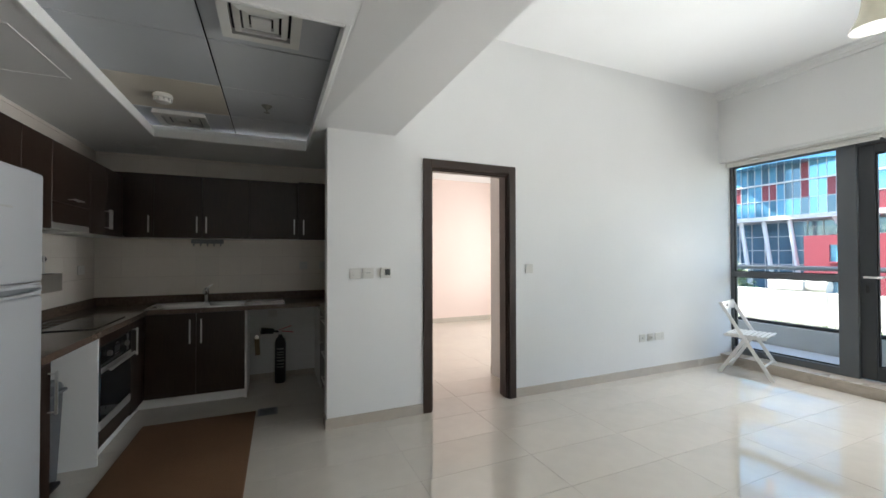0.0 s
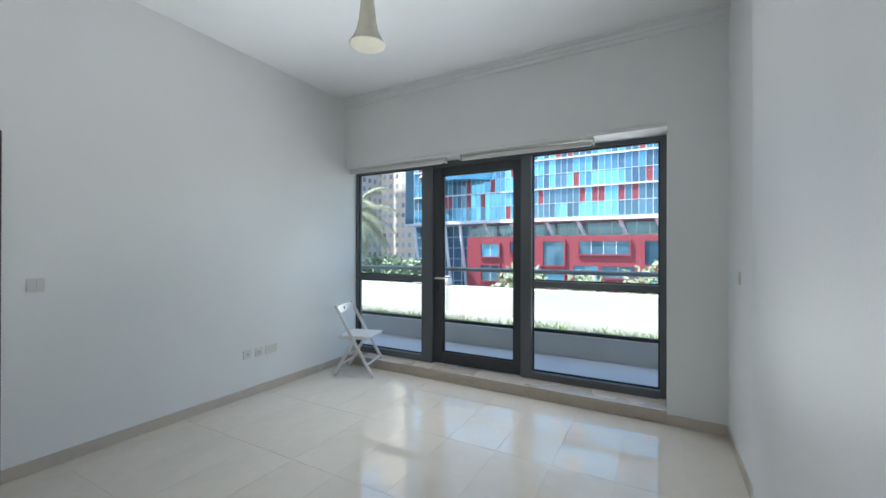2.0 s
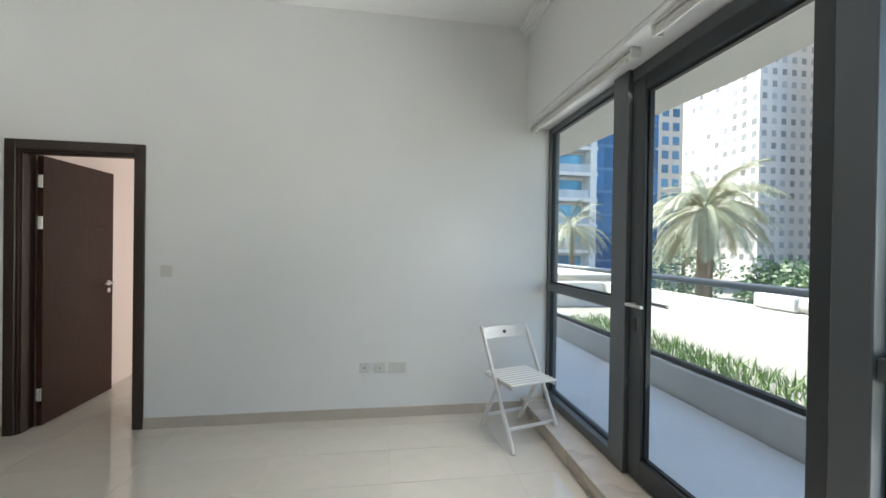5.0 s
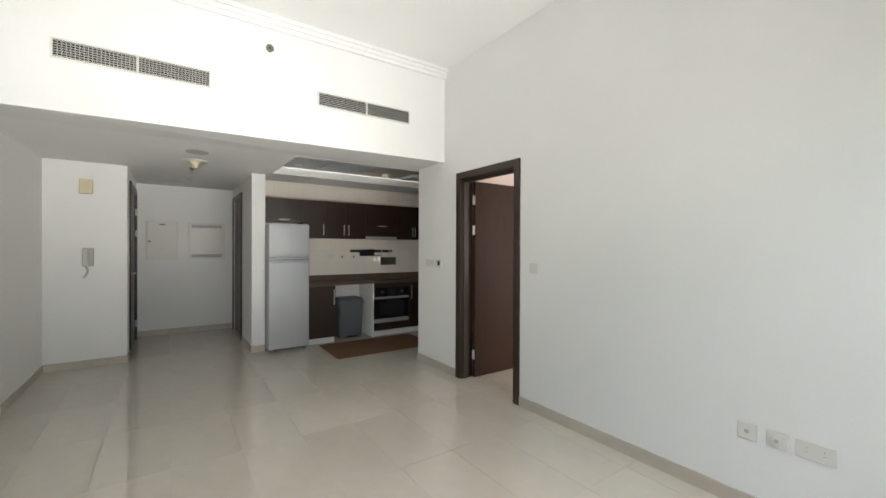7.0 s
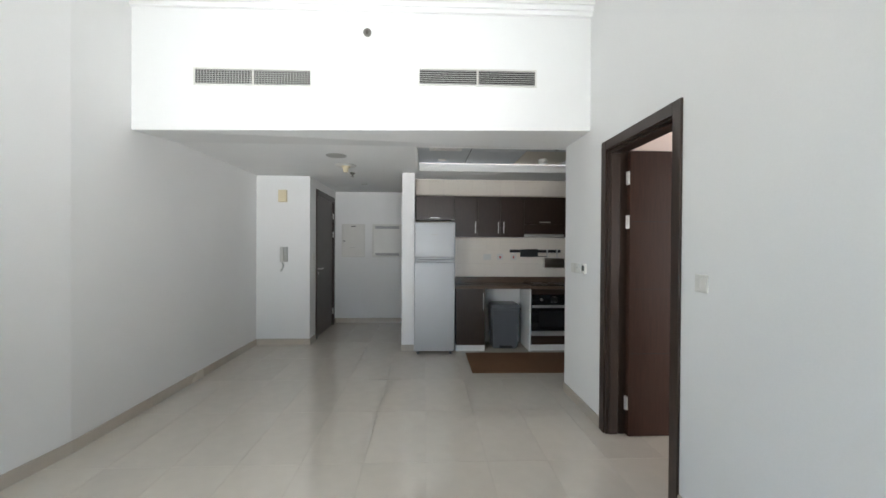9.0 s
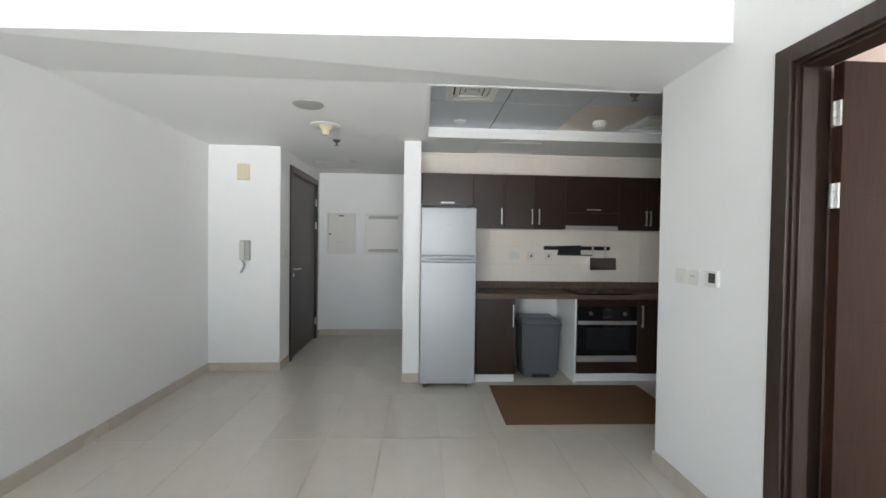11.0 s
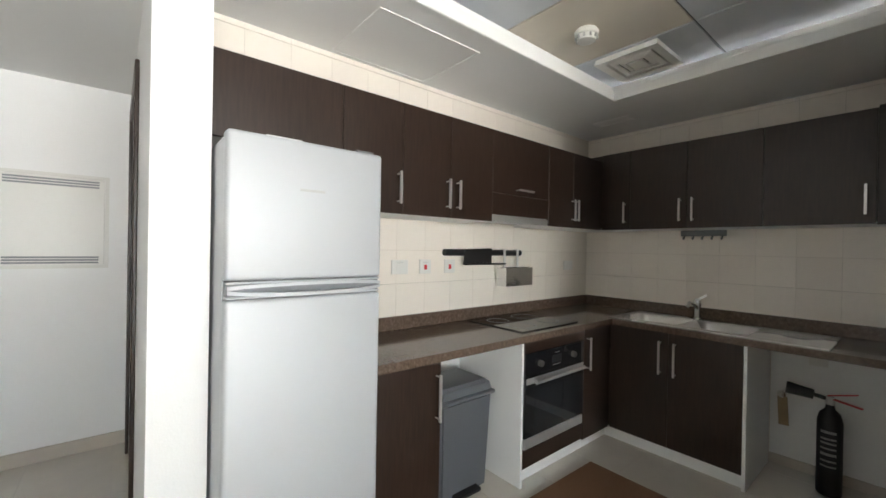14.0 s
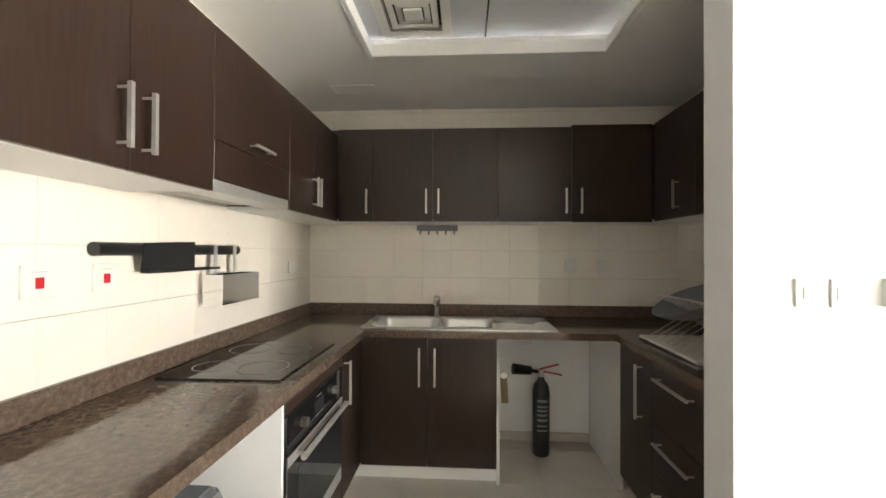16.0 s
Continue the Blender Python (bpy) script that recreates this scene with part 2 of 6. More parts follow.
def mesh_of(name, bm, material, origin=Vector((0, 0, 0)), smooth=False):
    if origin.length:
        bmesh.ops.translate(bm, verts=bm.verts[:], vec=-origin)
    me = bpy.data.meshes.new(name)
    bm.to_mesh(me)
    bm.free()
    me.materials.append(material)
    if smooth:
        me.shade_smooth()
        me.set_sharp_from_angle(angle=radians(40))
    return me


def thing(name, at, label, category, group="", kind=""):
    ob = new(name)
    ob.location = at
    ob.empty_display_size = 0.1
    ORIGIN[ob] = Vector(at)
    return tagged(ob, label, category, group, kind)


def part(name, bm, material, parent, label="", smooth=False):
    """One mesh under a thing or a part; the bmesh is in world metres."""
    o = ORIGIN[parent]
    ob = new(name, mesh_of(name, bm, material, o, smooth))
    ob.parent = parent
    ORIGIN[ob] = o
    return tagged(ob, label)


def solid(name, bm, material, label, category, group="", kind="", smooth=False):
    """A thing of one mesh, with its origin at its base."""
    vs = [v.co for v in bm.verts]
    o = Vector(((min(v.x for v in vs) + max(v.x for v in vs)) / 2, (min(v.y for v in vs) + max(v.y for v in vs)) / 2, min(v.z for v in vs)))
    ob = new(name, mesh_of(name, bm, material, o, smooth))
    ob.location = o
    ORIGIN[ob] = o
    return tagged(ob, label, category, group, kind)


def structure(name, bm, material, label, category="wall", smooth=False):
    return solid(name, bm, material, label, category, kind="structure", smooth=smooth)


def prism(bm, pts, z0, z1):
    lo = [bm.verts.new((x, y, z0)) for x, y in pts]
    hi = [bm.verts.new((x, y, z1)) for x, y in pts]
    n = len(pts)
    bm.faces.new(lo[::-1])
    bm.faces.new(hi)
    for k in range(n):
        bm.faces.new((lo[k], lo[(k + 1) % n], hi[(k + 1) % n], hi[k]))
    bmesh.ops.recalc_face_normals(bm, faces=bm.faces[:])
    return bm


def pieces(name, parent, mesh, places):
    """Alike pieces of a wall or floor, each an object on one shared mesh."""
    o = ORIGIN[parent]
    for p in places:
        ob = new(name, mesh)
        ob.parent = parent
        ob.location = Vector(p) - o


# ---- plan ----
XW, YK = -0.625, 5.41          # kitchen: west and north wall
YN, TN = 3.80, 0.15              # living room: north wall and its thickness
XK = 1.35                        # free end of the north wall at the kitchen
KE = 2.02                        # kitchen: east wall
Y1, Y2 = 0.06, -0.30             # south wall, at its west and east end
Z1, Z2 = 2.385, 3.42             # low and high ceiling
PX, IX, HX = -0.146, -0.515, -2.12


def bulk_x(y):
    return 1.908 - 0.014 * (YN - y)


def win_x(y):
    return 6.115 + 0.02 * (y - Y1)


# ---- shell ----
def wall_with_hole(x0, x1, y0, y1, z0, z1, along, a, b, top):
    """A wall block with one opening from a to b along its length, up to top."""
    bm = bmesh.new()
    if along == "x":
        box(bm, x0, a, y0, y1, z0, z1)
        box(bm, b, x1, y0, y1, z0, z1)
        box(bm, a, b, y0, y1, top, z1)
    else:
        box(bm, x0, x1, y0, a, z0, z1)
        box(bm, x0, x1, b, y1, z0, z1)
        box(bm, x0, x1, a, b, top, z1)
    return bm


DX0, DX1, DTOP = 2.155, 3.105, 2.215      # outer edges of the bedroom door frame
structure("wall_north", wall_with_hole(XK, 6.48, YN, YN + TN, 0, Z2 + 0.1, "x", DX0 + 0.035, DX1 - 0.035, DTOP - 0.035), WALL, "smooth white painted living room wall with a doorway")
structure("wall_south", prism(bmesh.new(), [(IX - 2.5, Y1 - 0.2), (2.4, Y1 - 0.2), (5.2, Y2 - 0.2), (6.8, Y2 - 0.2), (6.8, Y2), (5.2, Y2), (2.4, Y1), (IX - 2.5, Y1)], 0, Z2 + 0.1), WALL, "smooth white painted living room wall")
HD0, HD1 = IX - 1.425, IX - 0.345
bm = bmesh.new()
box(bm, HD1, IX, Y1, 0.80, 0, Z1)
box(bm, HX - 0.15, HD0, 0.65, 0.80, 0, Z1)
box(bm, HD0, HD1, 0.65, 0.80, 2.22, Z1)
structure("wall_hall_south", bm, WALL, "white painted hall wall with the entrance doorway")
structure("wall_hall_end", B(HX - 0.15, HX, 0.80, 2.285, 0, Z1), WALL, "white painted end wall of the hall")
HN0, HN1 = IX - 1.42, IX - 0.52
structure("wall_hall_north", wall_with_hole(HX, PX, 2.12, 2.285, 0, Z1, "x", HN0, HN1, 2.20), WALL, "white painted partition between hall and kitchen with a free end")
structure("wall_kitchen_west", B(XW - 0.15, XW - 0.012, 2.285, YK + 0.15, 0, Z1 + 0.3), TILEGROUT, "kitchen wall behind cream tiles")
structure("wall_kitchen_north", B(XW - 0.012, KE + 0.012, YK + 0.012, YK + 0.15, 0, Z1 + 0.3), TILEGROUT, "kitchen wall behind cream tiles")
structure("wall_kitchen_east", B(KE + 0.012, KE + 0.12, YN + TN, YK + 0.15, 0, Z2 + 0.1), TILEGROUT, "kitchen wall behind cream tiles")
structure("wall_bedroom_north", B(KE + 0.12, 6.4, 7.95, 8.1, 0, 2.9), PEACH, "pale peach painted bedroom wall")
structure("wall_bedroom_west", B(KE + 0.12, KE + 0.2, YN + TN, 7.95, 0, 2.9), PEACH, "pale peach painted bedroom wall")
# unseen wall; its window opening is added to give the bedroom light a source
structure("wall_bedroom_east", wall_with_hole(6.2, 6.35, YN + TN, 7.95, 0, 2.9, "y", 5.0, 7.0, 2.4), PEACH, "pale peach painted bedroom wall with an added, unseen window opening")
structure("wall_bedroom_return", B(3.27, 3.45, YN + TN, 4.55, 0, 2.9), WALL, "white painted wall return inside the bedroom doorway")
structure("ceiling_bedroom", B(KE, 6.4, YN + TN, 8.1, 2.9, 3.0), CEIL, "white painted bedroom ceiling", "ceiling")
structure("baseboard", B(KE + 0.2, 6.2, 7.935, 7.95, 0, 0.085), SKIRT, "beige tile skirting along the bedroom wall", "baseboard")
structure("baseboard", B(3.27, 3.45, 4.55, 4.562, 0, 0.085), SKIRT, "beige tile skirting round the wall return", "baseboard")

# window wall: lintel and south pier, slightly out of square
WY0, WY1, WTOP = 0.125, YN, 2.56
structure("wall_east_lintel", prism(bmesh.new(), [(win_x(Y2), Y2), (win_x(YN), YN), (win_x(YN) + 0.42, YN), (win_x(Y2) + 0.42, Y2)], WTOP, Z2 + 0.1), WALL, "white painted wall above the balcony window")
structure("wall_east_pier", prism(bmesh.new(), [(win_x(Y2), Y2), (win_x(WY0), WY0), (win_x(WY0) + 0.42, WY0), (win_x(Y2) + 0.42, Y2)], 0, WTOP), WALL, "white painted pier beside the balcony window")

# ceilings
structure("ceiling_living", B(1.5, 6.8, Y2 - 0.2, YN + TN, Z2, Z2 + 0.12), CEIL, "high white painted living room ceiling", "ceiling")
TX0, TX1, TY0, TY1 = 0.0, 1.272, 2.32, 4.635
bm = bmesh.new()
prism(bm, [(HX - 0.15, Y1), (bulk_x(Y1) - 0.1, Y1), (bulk_x(TY0) - 0.1, TY0), (HX - 0.15, TY0)], Z1, Z1 + 0.1)
prism(bm, [(TX1, TY0), (bulk_x(TY0) - 0.1, TY0), (bulk_x(YN) - 0.1, YN), (TX1, YN)], Z1, Z1 + 0.1)
box(bm, TX1, XK, YN, YN + TN, Z1, Z1 + 0.1)
box(bm, TX1, KE + 0.02, YN + TN, YK + 0.02, Z1, Z1 + 0.1)
box(bm, XW - 0.02, TX0, TY0, YK + 0.02, Z1, Z1 + 0.1)
box(bm, TX0, TX1, TY1, YK + 0.02, Z1, Z1 + 0.1)
structure("ceiling_low", bm, CEIL, "lowered white plaster ceiling over hall and kitchen edge", "ceiling")
bm = prism(bmesh.new(), [(TX1 + 0.01, Y1), (bulk_x(Y1), Y1), (bulk_x(YN), YN), (TX1 + 0.01, YN)], Z1 - 0.002, Z2)
for v in bm.verts:      # the front edge sags towards the south wall
    if v.co.z < Z1 and v.co.x > 1.5 and v.co.y < 1:
        v.co.z -= 0.05
structure("bulkhead", bm, WALL, "white painted bulkhead above the kitchen and hall opening")
ZP = Z1 + 0.125
bm = bmesh.new()
for a0, a1, b0, b1 in ((TX0 - 0.0, TX0 + 0.028, TY0, TY1), (TX1 - 0.028, TX1, TY0, TY1), (TX0 + 0.028, TX1 - 0.028, TY1 - 0.028, TY1), (TX0 + 0.028, TX1 - 0.028, TY0, TY0 + 0.028)):
    box(bm, a0, a1, b0, b1, Z1 - 0.004, Z1 + 0.062, bevel=0.004)
structure("ceiling_tray_trim", bm, mat("tray_gloss_white", (0.82, 0.82, 0.80), 0.4, grain=60, vary=0.01, stain=0.01), "glossy white trim round the kitchen ceiling recess", "trim")
# near-black sheet that paints the shade seen through the panel joints
bm = bmesh.new()
box(bm, TX0 - 0.2, TX1 + 0.2, TY0 - 0.2, TY1 + 0.2, ZP + 0.03, ZP + 0.06)
structure("ceiling_void", bm, RECESS_SHADE, "near-black sheet for the shade above the kitchen ceiling panels", "ceiling")
XJ = 0.63
xs = [TX0 - 0.1, XJ, TX1 + 0.1]
ysn = [TY0 - 0.1, 2.95, 3.60, 4.22, TY1 + 0.1]
bm, bm2 = bmesh.new(), bmesh.new()
for i in range(2):
    for j in range(4):
        stained = (i == 0 and j == 2)
        box(bm2 if stained else bm, xs[i] + 0.005, xs[i + 1] - 0.005, ysn[j] + 0.005, ysn[j + 1] - 0.005, ZP, ZP + 0.012, bevel=0.002)
structure("ceiling_panels", bm, PANEL, "grey suspended ceiling panels with dark joints over the kitchen", "ceiling")
structure("ceiling_panel_stained", bm2, PANEL_B, "yellowed suspended ceiling panel over the kitchen", "ceiling")


def cornice(name, a, b, inward):
    """A stepped plaster moulding under the high ceiling from a to b."""
    bm = bmesh.new()
    for depth, z0, z1 in ((0.075, Z2 - 0.03, Z2), (0.05, Z2 - 0.065, Z2 - 0.03), (0.03, Z2 - 0.10, Z2 - 0.065)):
        a2 = (a[0] + inward[0] * depth, a[1] + inward[1] * depth)
        b2 = (b[0] + inward[0] * depth, b[1] + inward[1] * depth)
        prism(bm, [a, b, b2, a2], z0, z1)
    structure(name, bm, CEIL, "white stepped plaster cornice under the ceiling", "trim")


cornice("cornice_west", (bulk_x(Y1), Y1), (bulk_x(YN), YN), (1, 0))
cornice("cornice_east", (win_x(Y2), Y2), (win_x(YN), YN), (-1, 0))

# skirting
SK = "beige porcelain skirting tile along the wall foot"


def skirting(pts, name="baseboard"):
    structure(name, prism(bmesh.new(), pts, 0, 0.085), SKIRT, SK, "baseboard")


S = 0.011
skirting([(XK - S, YN - S), (DX0, YN - S), (DX0, YN), (XK - S, YN)])
skirting([(XK - S, YN), (XK, YN), (XK, YN + TN), (XK - S, YN + TN)])
skirting([(DX1, YN - S), (win_x(YN), YN - S), (win_x(YN), YN), (DX1, YN)])
skirting([(IX, Y1), (2.4, Y1), (5.2, Y2), (win_x(Y2), Y2), (win_x(Y2), Y2 + S), (5.2, Y2 + S), (2.4, Y1 + S), (IX, Y1 + S)])
skirting([(win_x(Y2) - S, Y2 + S), (win_x(Y2), Y2 + S), (win_x(WY0), WY0), (win_x(WY0) - S, WY0)])
skirting([(IX, Y1 + S), (IX + S, Y1 + S), (IX + S, 0.80 + S), (IX, 0.80 + S)])
skirting([(HD1 + 0.06, 0.80), (IX, 0.80), (IX, 0.80 + S), (HD1 + 0.06, 0.80 + S)])
skirting([(HX, 0.80), (HD0 - 0.06, 0.80), (HD0 - 0.06, 0.80 + S), (HX, 0.80 + S)])
skirting([(HX, 0.80 + S), (HX + S, 0.80 + S), (HX + S, 2.12 - S), (HX, 2.12 - S)])
skirting([(HN1 + 0.06, 2.12 - S), (PX + S, 2.12 - S), (PX + S, 2.12), (HN1 + 0.06, 2.12)])
skirting([(PX, 2.12), (PX + S, 2.12), (PX + S, 2.285), (PX, 2.285)])

# ---- balcony window ----
FX = win_x(2.0) + 0.25     # inner face of the frame
win = thing("window_1", (FX, 2.0, 0.11), "grey aluminium balcony window wall with glazed door", "window", kind="structure")


def frame_bar(name, y0, y1, z0, z1, x0=0.0, x1=0.09, label=""):
    return part(name, B(FX + x0, FX + x1, y0, y1, z0, z1, bevel=0.004), ALU, win, label)


ZS = 0.115


def sheet(x, y0, y1, z0, z1):
    """A pane of glass that faces the room."""
    bm = bmesh.new()
    bm.faces.new([bm.verts.new(p) for p in ((x, y0, z0), (x, y0, z1), (x, y1, z1), (x, y1, z0))])
    return bm


frame_bar("window_frame", WY0, WY0 + 0.055, ZS, WTOP - 0.03)
frame_bar("window_frame", 3.765, 3.80, ZS, WTOP - 0.03)
frame_bar("window_frame", 1.37, 1.485, ZS, WTOP - 0.03, -0.035, 0.10)
frame_bar("window_frame", 2.575, 2.73, ZS, WTOP - 0.03, -0.035, 0.10)
frame_bar("window_frame", 1.485, 2.575, WTOP - 0.10, WTOP - 0.03, -0.01, 0.09)
frame_bar("window_frame", WY0 + 0.055, 1.37, WTOP - 0.075, WTOP - 0.03)
frame_bar("window_frame", 2.73, 3.765, WTOP - 0.075, WTOP - 0.03)
frame_bar("window_sill", WY0 + 0.055, 1.37, ZS, ZS + 0.075, -0.03, 0.09)
frame_bar("window_sill", 2.73, 3.765, ZS, ZS + 0.075, -0.03, 0.09)
frame_bar("transom", WY0 + 0.055, 1.37, 1.085, 1.15, -0.02, 0.08)
frame_bar("transom", 2.73, 3.765, 1.085, 1.15, -0.02, 0.08)
for y0, y1, z0, z1 in ((WY0 + 0.055, 1.37, ZS + 0.075, 1.085), (WY0 + 0.055, 1.37, 1.15, WTOP - 0.075), (2.73, 3.765, ZS + 0.075, 1.085), (2.73, 3.765, 1.15, WTOP - 0.075)):
    g = bmesh.new()
    for a0, a1, b0, b1 in ((y0, y0 + 0.012, z0, z1), (y1 - 0.012, y1, z0, z1), (y0 + 0.012, y1 - 0.012, z0, z0 + 0.012), (y0 + 0.012, y1 - 0.012, z1 - 0.012, z1)):
        box(g, FX + 0.022, FX + 0.05, a0, a1, b0, b1)
    part("gasket", g, GASKET, win)
    pane = part("pane", sheet(FX + 0.038, y0 + 0.006, y1 - 0.006, z0 + 0.006, z1 - 0.006), GLASS, win)
    pane.visible_shadow = False
leaf = part("balcony_door", B(FX - 0.012, FX + 0.05, 1.49, 1.57, ZS + 0.012, WTOP - 0.105, bevel=0.004), ALU_DARK, win, "dark grey glazed door leaf")
for args in ((2.45, 2.57, ZS + 0.012, WTOP - 0.105), (1.57, 2.45, ZS + 0.012, ZS + 0.145), (1.57, 2.45, WTOP - 0.195, WTOP - 0.105)):
    part("door_stile", B(FX - 0.012, FX + 0.05, *args, bevel=0.004), ALU_DARK, leaf)
g = bmesh.new()
for a0, a1, b0, b1 in ((1.57, 1.583, ZS + 0.145, WTOP - 0.195), (2.437, 2.45, ZS + 0.145, WTOP - 0.195), (1.583, 2.437, ZS + 0.145, ZS + 0.158), (1.583, 2.437, WTOP - 0.208, WTOP - 0.195)):
    box(g, FX + 0.008, FX + 0.034, a0, a1, b0, b1)
part("gasket", g, GASKET, leaf)
pane = part("pane", sheet(FX + 0.021, 1.575, 2.445, ZS + 0.15, WTOP - 0.20), GLASS, leaf)
pane.visible_shadow = False
hb = bmesh.new()
rod(hb, (FX - 0.012, 2.515, 1.14), (FX - 0.065, 2.515, 1.14), 0.011)
rod(hb, (FX - 0.062, 2.525, 1.14), (FX - 0.062, 2.385, 1.14), 0.010)
part("handle", hb, STEEL, leaf, "steel lever handle", smooth=True)
hb = bmesh.new()
rod(hb, (FX + 0.05, 2.515, 1.14), (FX + 0.10, 2.515, 1.14), 0.011)
rod(hb, (FX + 0.098, 2.525, 1.14), (FX + 0.098, 2.385, 1.14), 0.010)
part("handle", hb, STEEL, leaf, "steel lever handle", smooth=True)
part("lock_plate", B(FX - 0.018, FX - 0.012, 2.50, 2.53, 0.985, 1.06, bevel=0.003), BLACK, leaf)
bm = bmesh.new()
prism(bm, [(win_x(WY0) - 0.012, WY0), (win_x(YN) - 0.012, YN), (FX + 0.12, YN), (FX + 0.12, WY0)], 0.085, 0.115)
structure("window_sill_stone", bm, SILL, "beige marble sill step below the balcony window", "sill")
structure("window_sill_riser", prism(bmesh.new(), [(win_x(WY0), WY0), (win_x(YN), YN), (FX + 0.12, YN), (FX + 0.12, WY0)], 0, 0.085), SILL, "beige tiled riser under the window sill", "sill")
structure("window_head_board", prism(bmesh.new(), [(win_x(WY0) + 0.005, WY0), (win_x(YN) + 0.005, YN), (FX + 0.1, YN), (FX + 0.1, WY0)], WTOP - 0.03, WTOP - 0.002), WALL, "white plastered head of the window recess", "wall")


def roller_blind(y0, y1, drop):
    x = win_x((y0 + y1) / 2) + 0.065
    t = thing("roller_blind", (x, (y0 + y1) / 2, WTOP - 0.03), "white rolled-up blind under the window head", "blind", "blinds over the balcony window")
    rb = bmesh.new()
    rod(rb, (x, y0 + 0.02, WTOP - 0.062 - drop), (x, y1 - 0.02, WTOP - 0.062), 0.022, 16)
    part("rolled_fabric", rb, PLASTIC, t, smooth=True)
    part("head_rail", B(x - 0.03, x + 0.03, y0, y1, WTOP - 0.042, WTOP - 0.03, bevel=0.003), PLASTIC, t)
    for yy in (y0, y1 - 0.012):
        part("bracket", B(x - 0.032, x + 0.032, yy, yy + 0.012, WTOP - 0.095, WTOP - 0.042, bevel=0.004), PLASTIC, t)
    part("bottom_bar", B(x - 0.034, x - 0.022, y0 + 0.03, y1 - 0.03, WTOP - 0.105, WTOP - 0.083, bevel=0.003), PLASTIC, t)


roller_blind(2.32, 3.74, 0.0)
roller_blind(0.72, 2.12, 0.012)


# ---- doors ----
def hinge(parent, x, y, z):
    h = part("hinge", B(x - 0.02, x + 0.02, y - 0.004, y + 0.004, z - 0.05, z + 0.05, bevel=0.002), STEEL, parent, "steel hinge")
    k = bmesh.new()
    for i in range(3):
        rod(k, (x, y - 0.008, z - 0.048 + i * 0.033), (x, y - 0.008, z - 0.018 + i * 0.033), 0.008, 10)
    part("knuckle", k, STEEL, h, smooth=True)


def lever(parent, x, y, z, side, along):
    hb = bmesh.new()
    lathe(hb, [(0.0, 0), (0.026, 0), (0.026, 0.008), (0.0, 0.008)], 20)
    bmesh.ops.rotate(hb, verts=hb.verts[:], cent=(0, 0, 0), matrix=Matrix.Rotation(radians(90 * side[1] - 0), 3, 'X') if side[1] else Matrix.Rotation(radians(90 * side[0]), 3, 'Y'))
    bmesh.ops.translate(hb, verts=hb.verts[:], vec=(x, y, z))
    s = Vector((side[0], side[1], 0))
    a = Vector((x, y, z))
    rod(hb, a, a + s * 0.055, 0.010)
    rod(hb, a + s * 0.052, a + s * 0.052 + Vector((along[0], along[1], 0)) * 0.12, 0.0095)
    part("handle", hb, STEEL, parent, "steel lever handle", smooth=True)
    kb = bmesh.new()
    rod(kb, a + Vector((0, 0, -0.07)), a + Vector((0, 0, -0.07)) + s * 0.008, 0.022, 16)
    part("keyhole_rose", kb, STEEL, parent, smooth=True)


# bedroom door, standing open at about a right angle
d1 = thing("door_1", ((DX0 + DX1) / 2, YN + 0.07, 0), "dark brown wooden bedroom door standing open in its frame", "door", kind="structure")
C = 0.075
for a0, a1, z0, z1 in ((DX0, DX0 + C, 0, DTOP), (DX1 - C, DX1, 0, DTOP), (DX0 + C, DX1 - C, DTOP - C, DTOP)):
    part("casing", B(a0, a1, YN - 0.016, YN, z0, z1, bevel=0.004), FRAMEWOOD, d1)
    part("casing", B(a0, a1, YN + TN, YN + TN + 0.016, z0, z1, bevel=0.004), FRAMEWOOD, d1)
for a0, a1, z0, z1 in ((DX0 + 0.036, DX0 + 0.085, 0, DTOP - 0.085), (DX1 - 0.085, DX1 - 0.036, 0, DTOP - 0.085), (DX0 + 0.036, DX1 - 0.036, DTOP - 0.085, DTOP - 0.036)):
    part("jamb", B(a0, a1, YN + 0.001, YN + TN - 0.001, z0, z1), FRAMEWOOD, d1)
for a0, a1, z0, z1 in ((DX0 + 0.085, DX0 + 0.098, 0, DTOP - 0.085), (DX1 - 0.098, DX1 - 0.085, 0, DTOP - 0.085), (DX0 + 0.098, DX1 - 0.098, DTOP - 0.098, DTOP - 0.085)):
    part("stop", B(a0, a1, YN + 0.02, YN + 0.085, z0, z1, bevel=0.002), FRAMEWOOD, d1)
LX = DX0 + 0.105
leaf = part("leaf", B(LX, LX + 0.042, YN + TN - 0.012, YN + TN + 0.80, 0.008, DTOP - 0.09, bevel=0.002), DOORWOOD, d1)
# dark strips on the flat leaf paint the shade of its grooves
gv = bmesh.new()
for z in (0.62, 1.10, 1.60):
    box(gv, LX + 0.0405, LX + 0.0426, YN + TN + 0.0, YN + TN + 0.79, z, z + 0.004)
part("groove", gv, RECESS_SHADE, leaf)
for z in (0.25, 1.60, 1.925):
    hinge(d1, LX + 0.02, YN + TN - 0.016, z)
lever(leaf, LX + 0.042, YN + TN + 0.735, 1.06, (1, 0), (0, -1))

# entrance door, closed
d2 = thing("door_2", ((HD0 + HD1) / 2, 0.75, 0), "dark brown closed entrance door in its frame", "door", kind="structure")
for a0, a1, z0, z1 in ((HD0 - 0.05, HD0 + 0.03, 0, 2.25), (HD1 - 0.03, HD1 + 0.05, 0, 2.25), (HD0 + 0.03, HD1 - 0.03, 2.17, 2.25)):
    part("casing", B(a0, a1, 0.80, 0.818, z0, z1, bevel=0.004), FRAMEWOOD, d2)
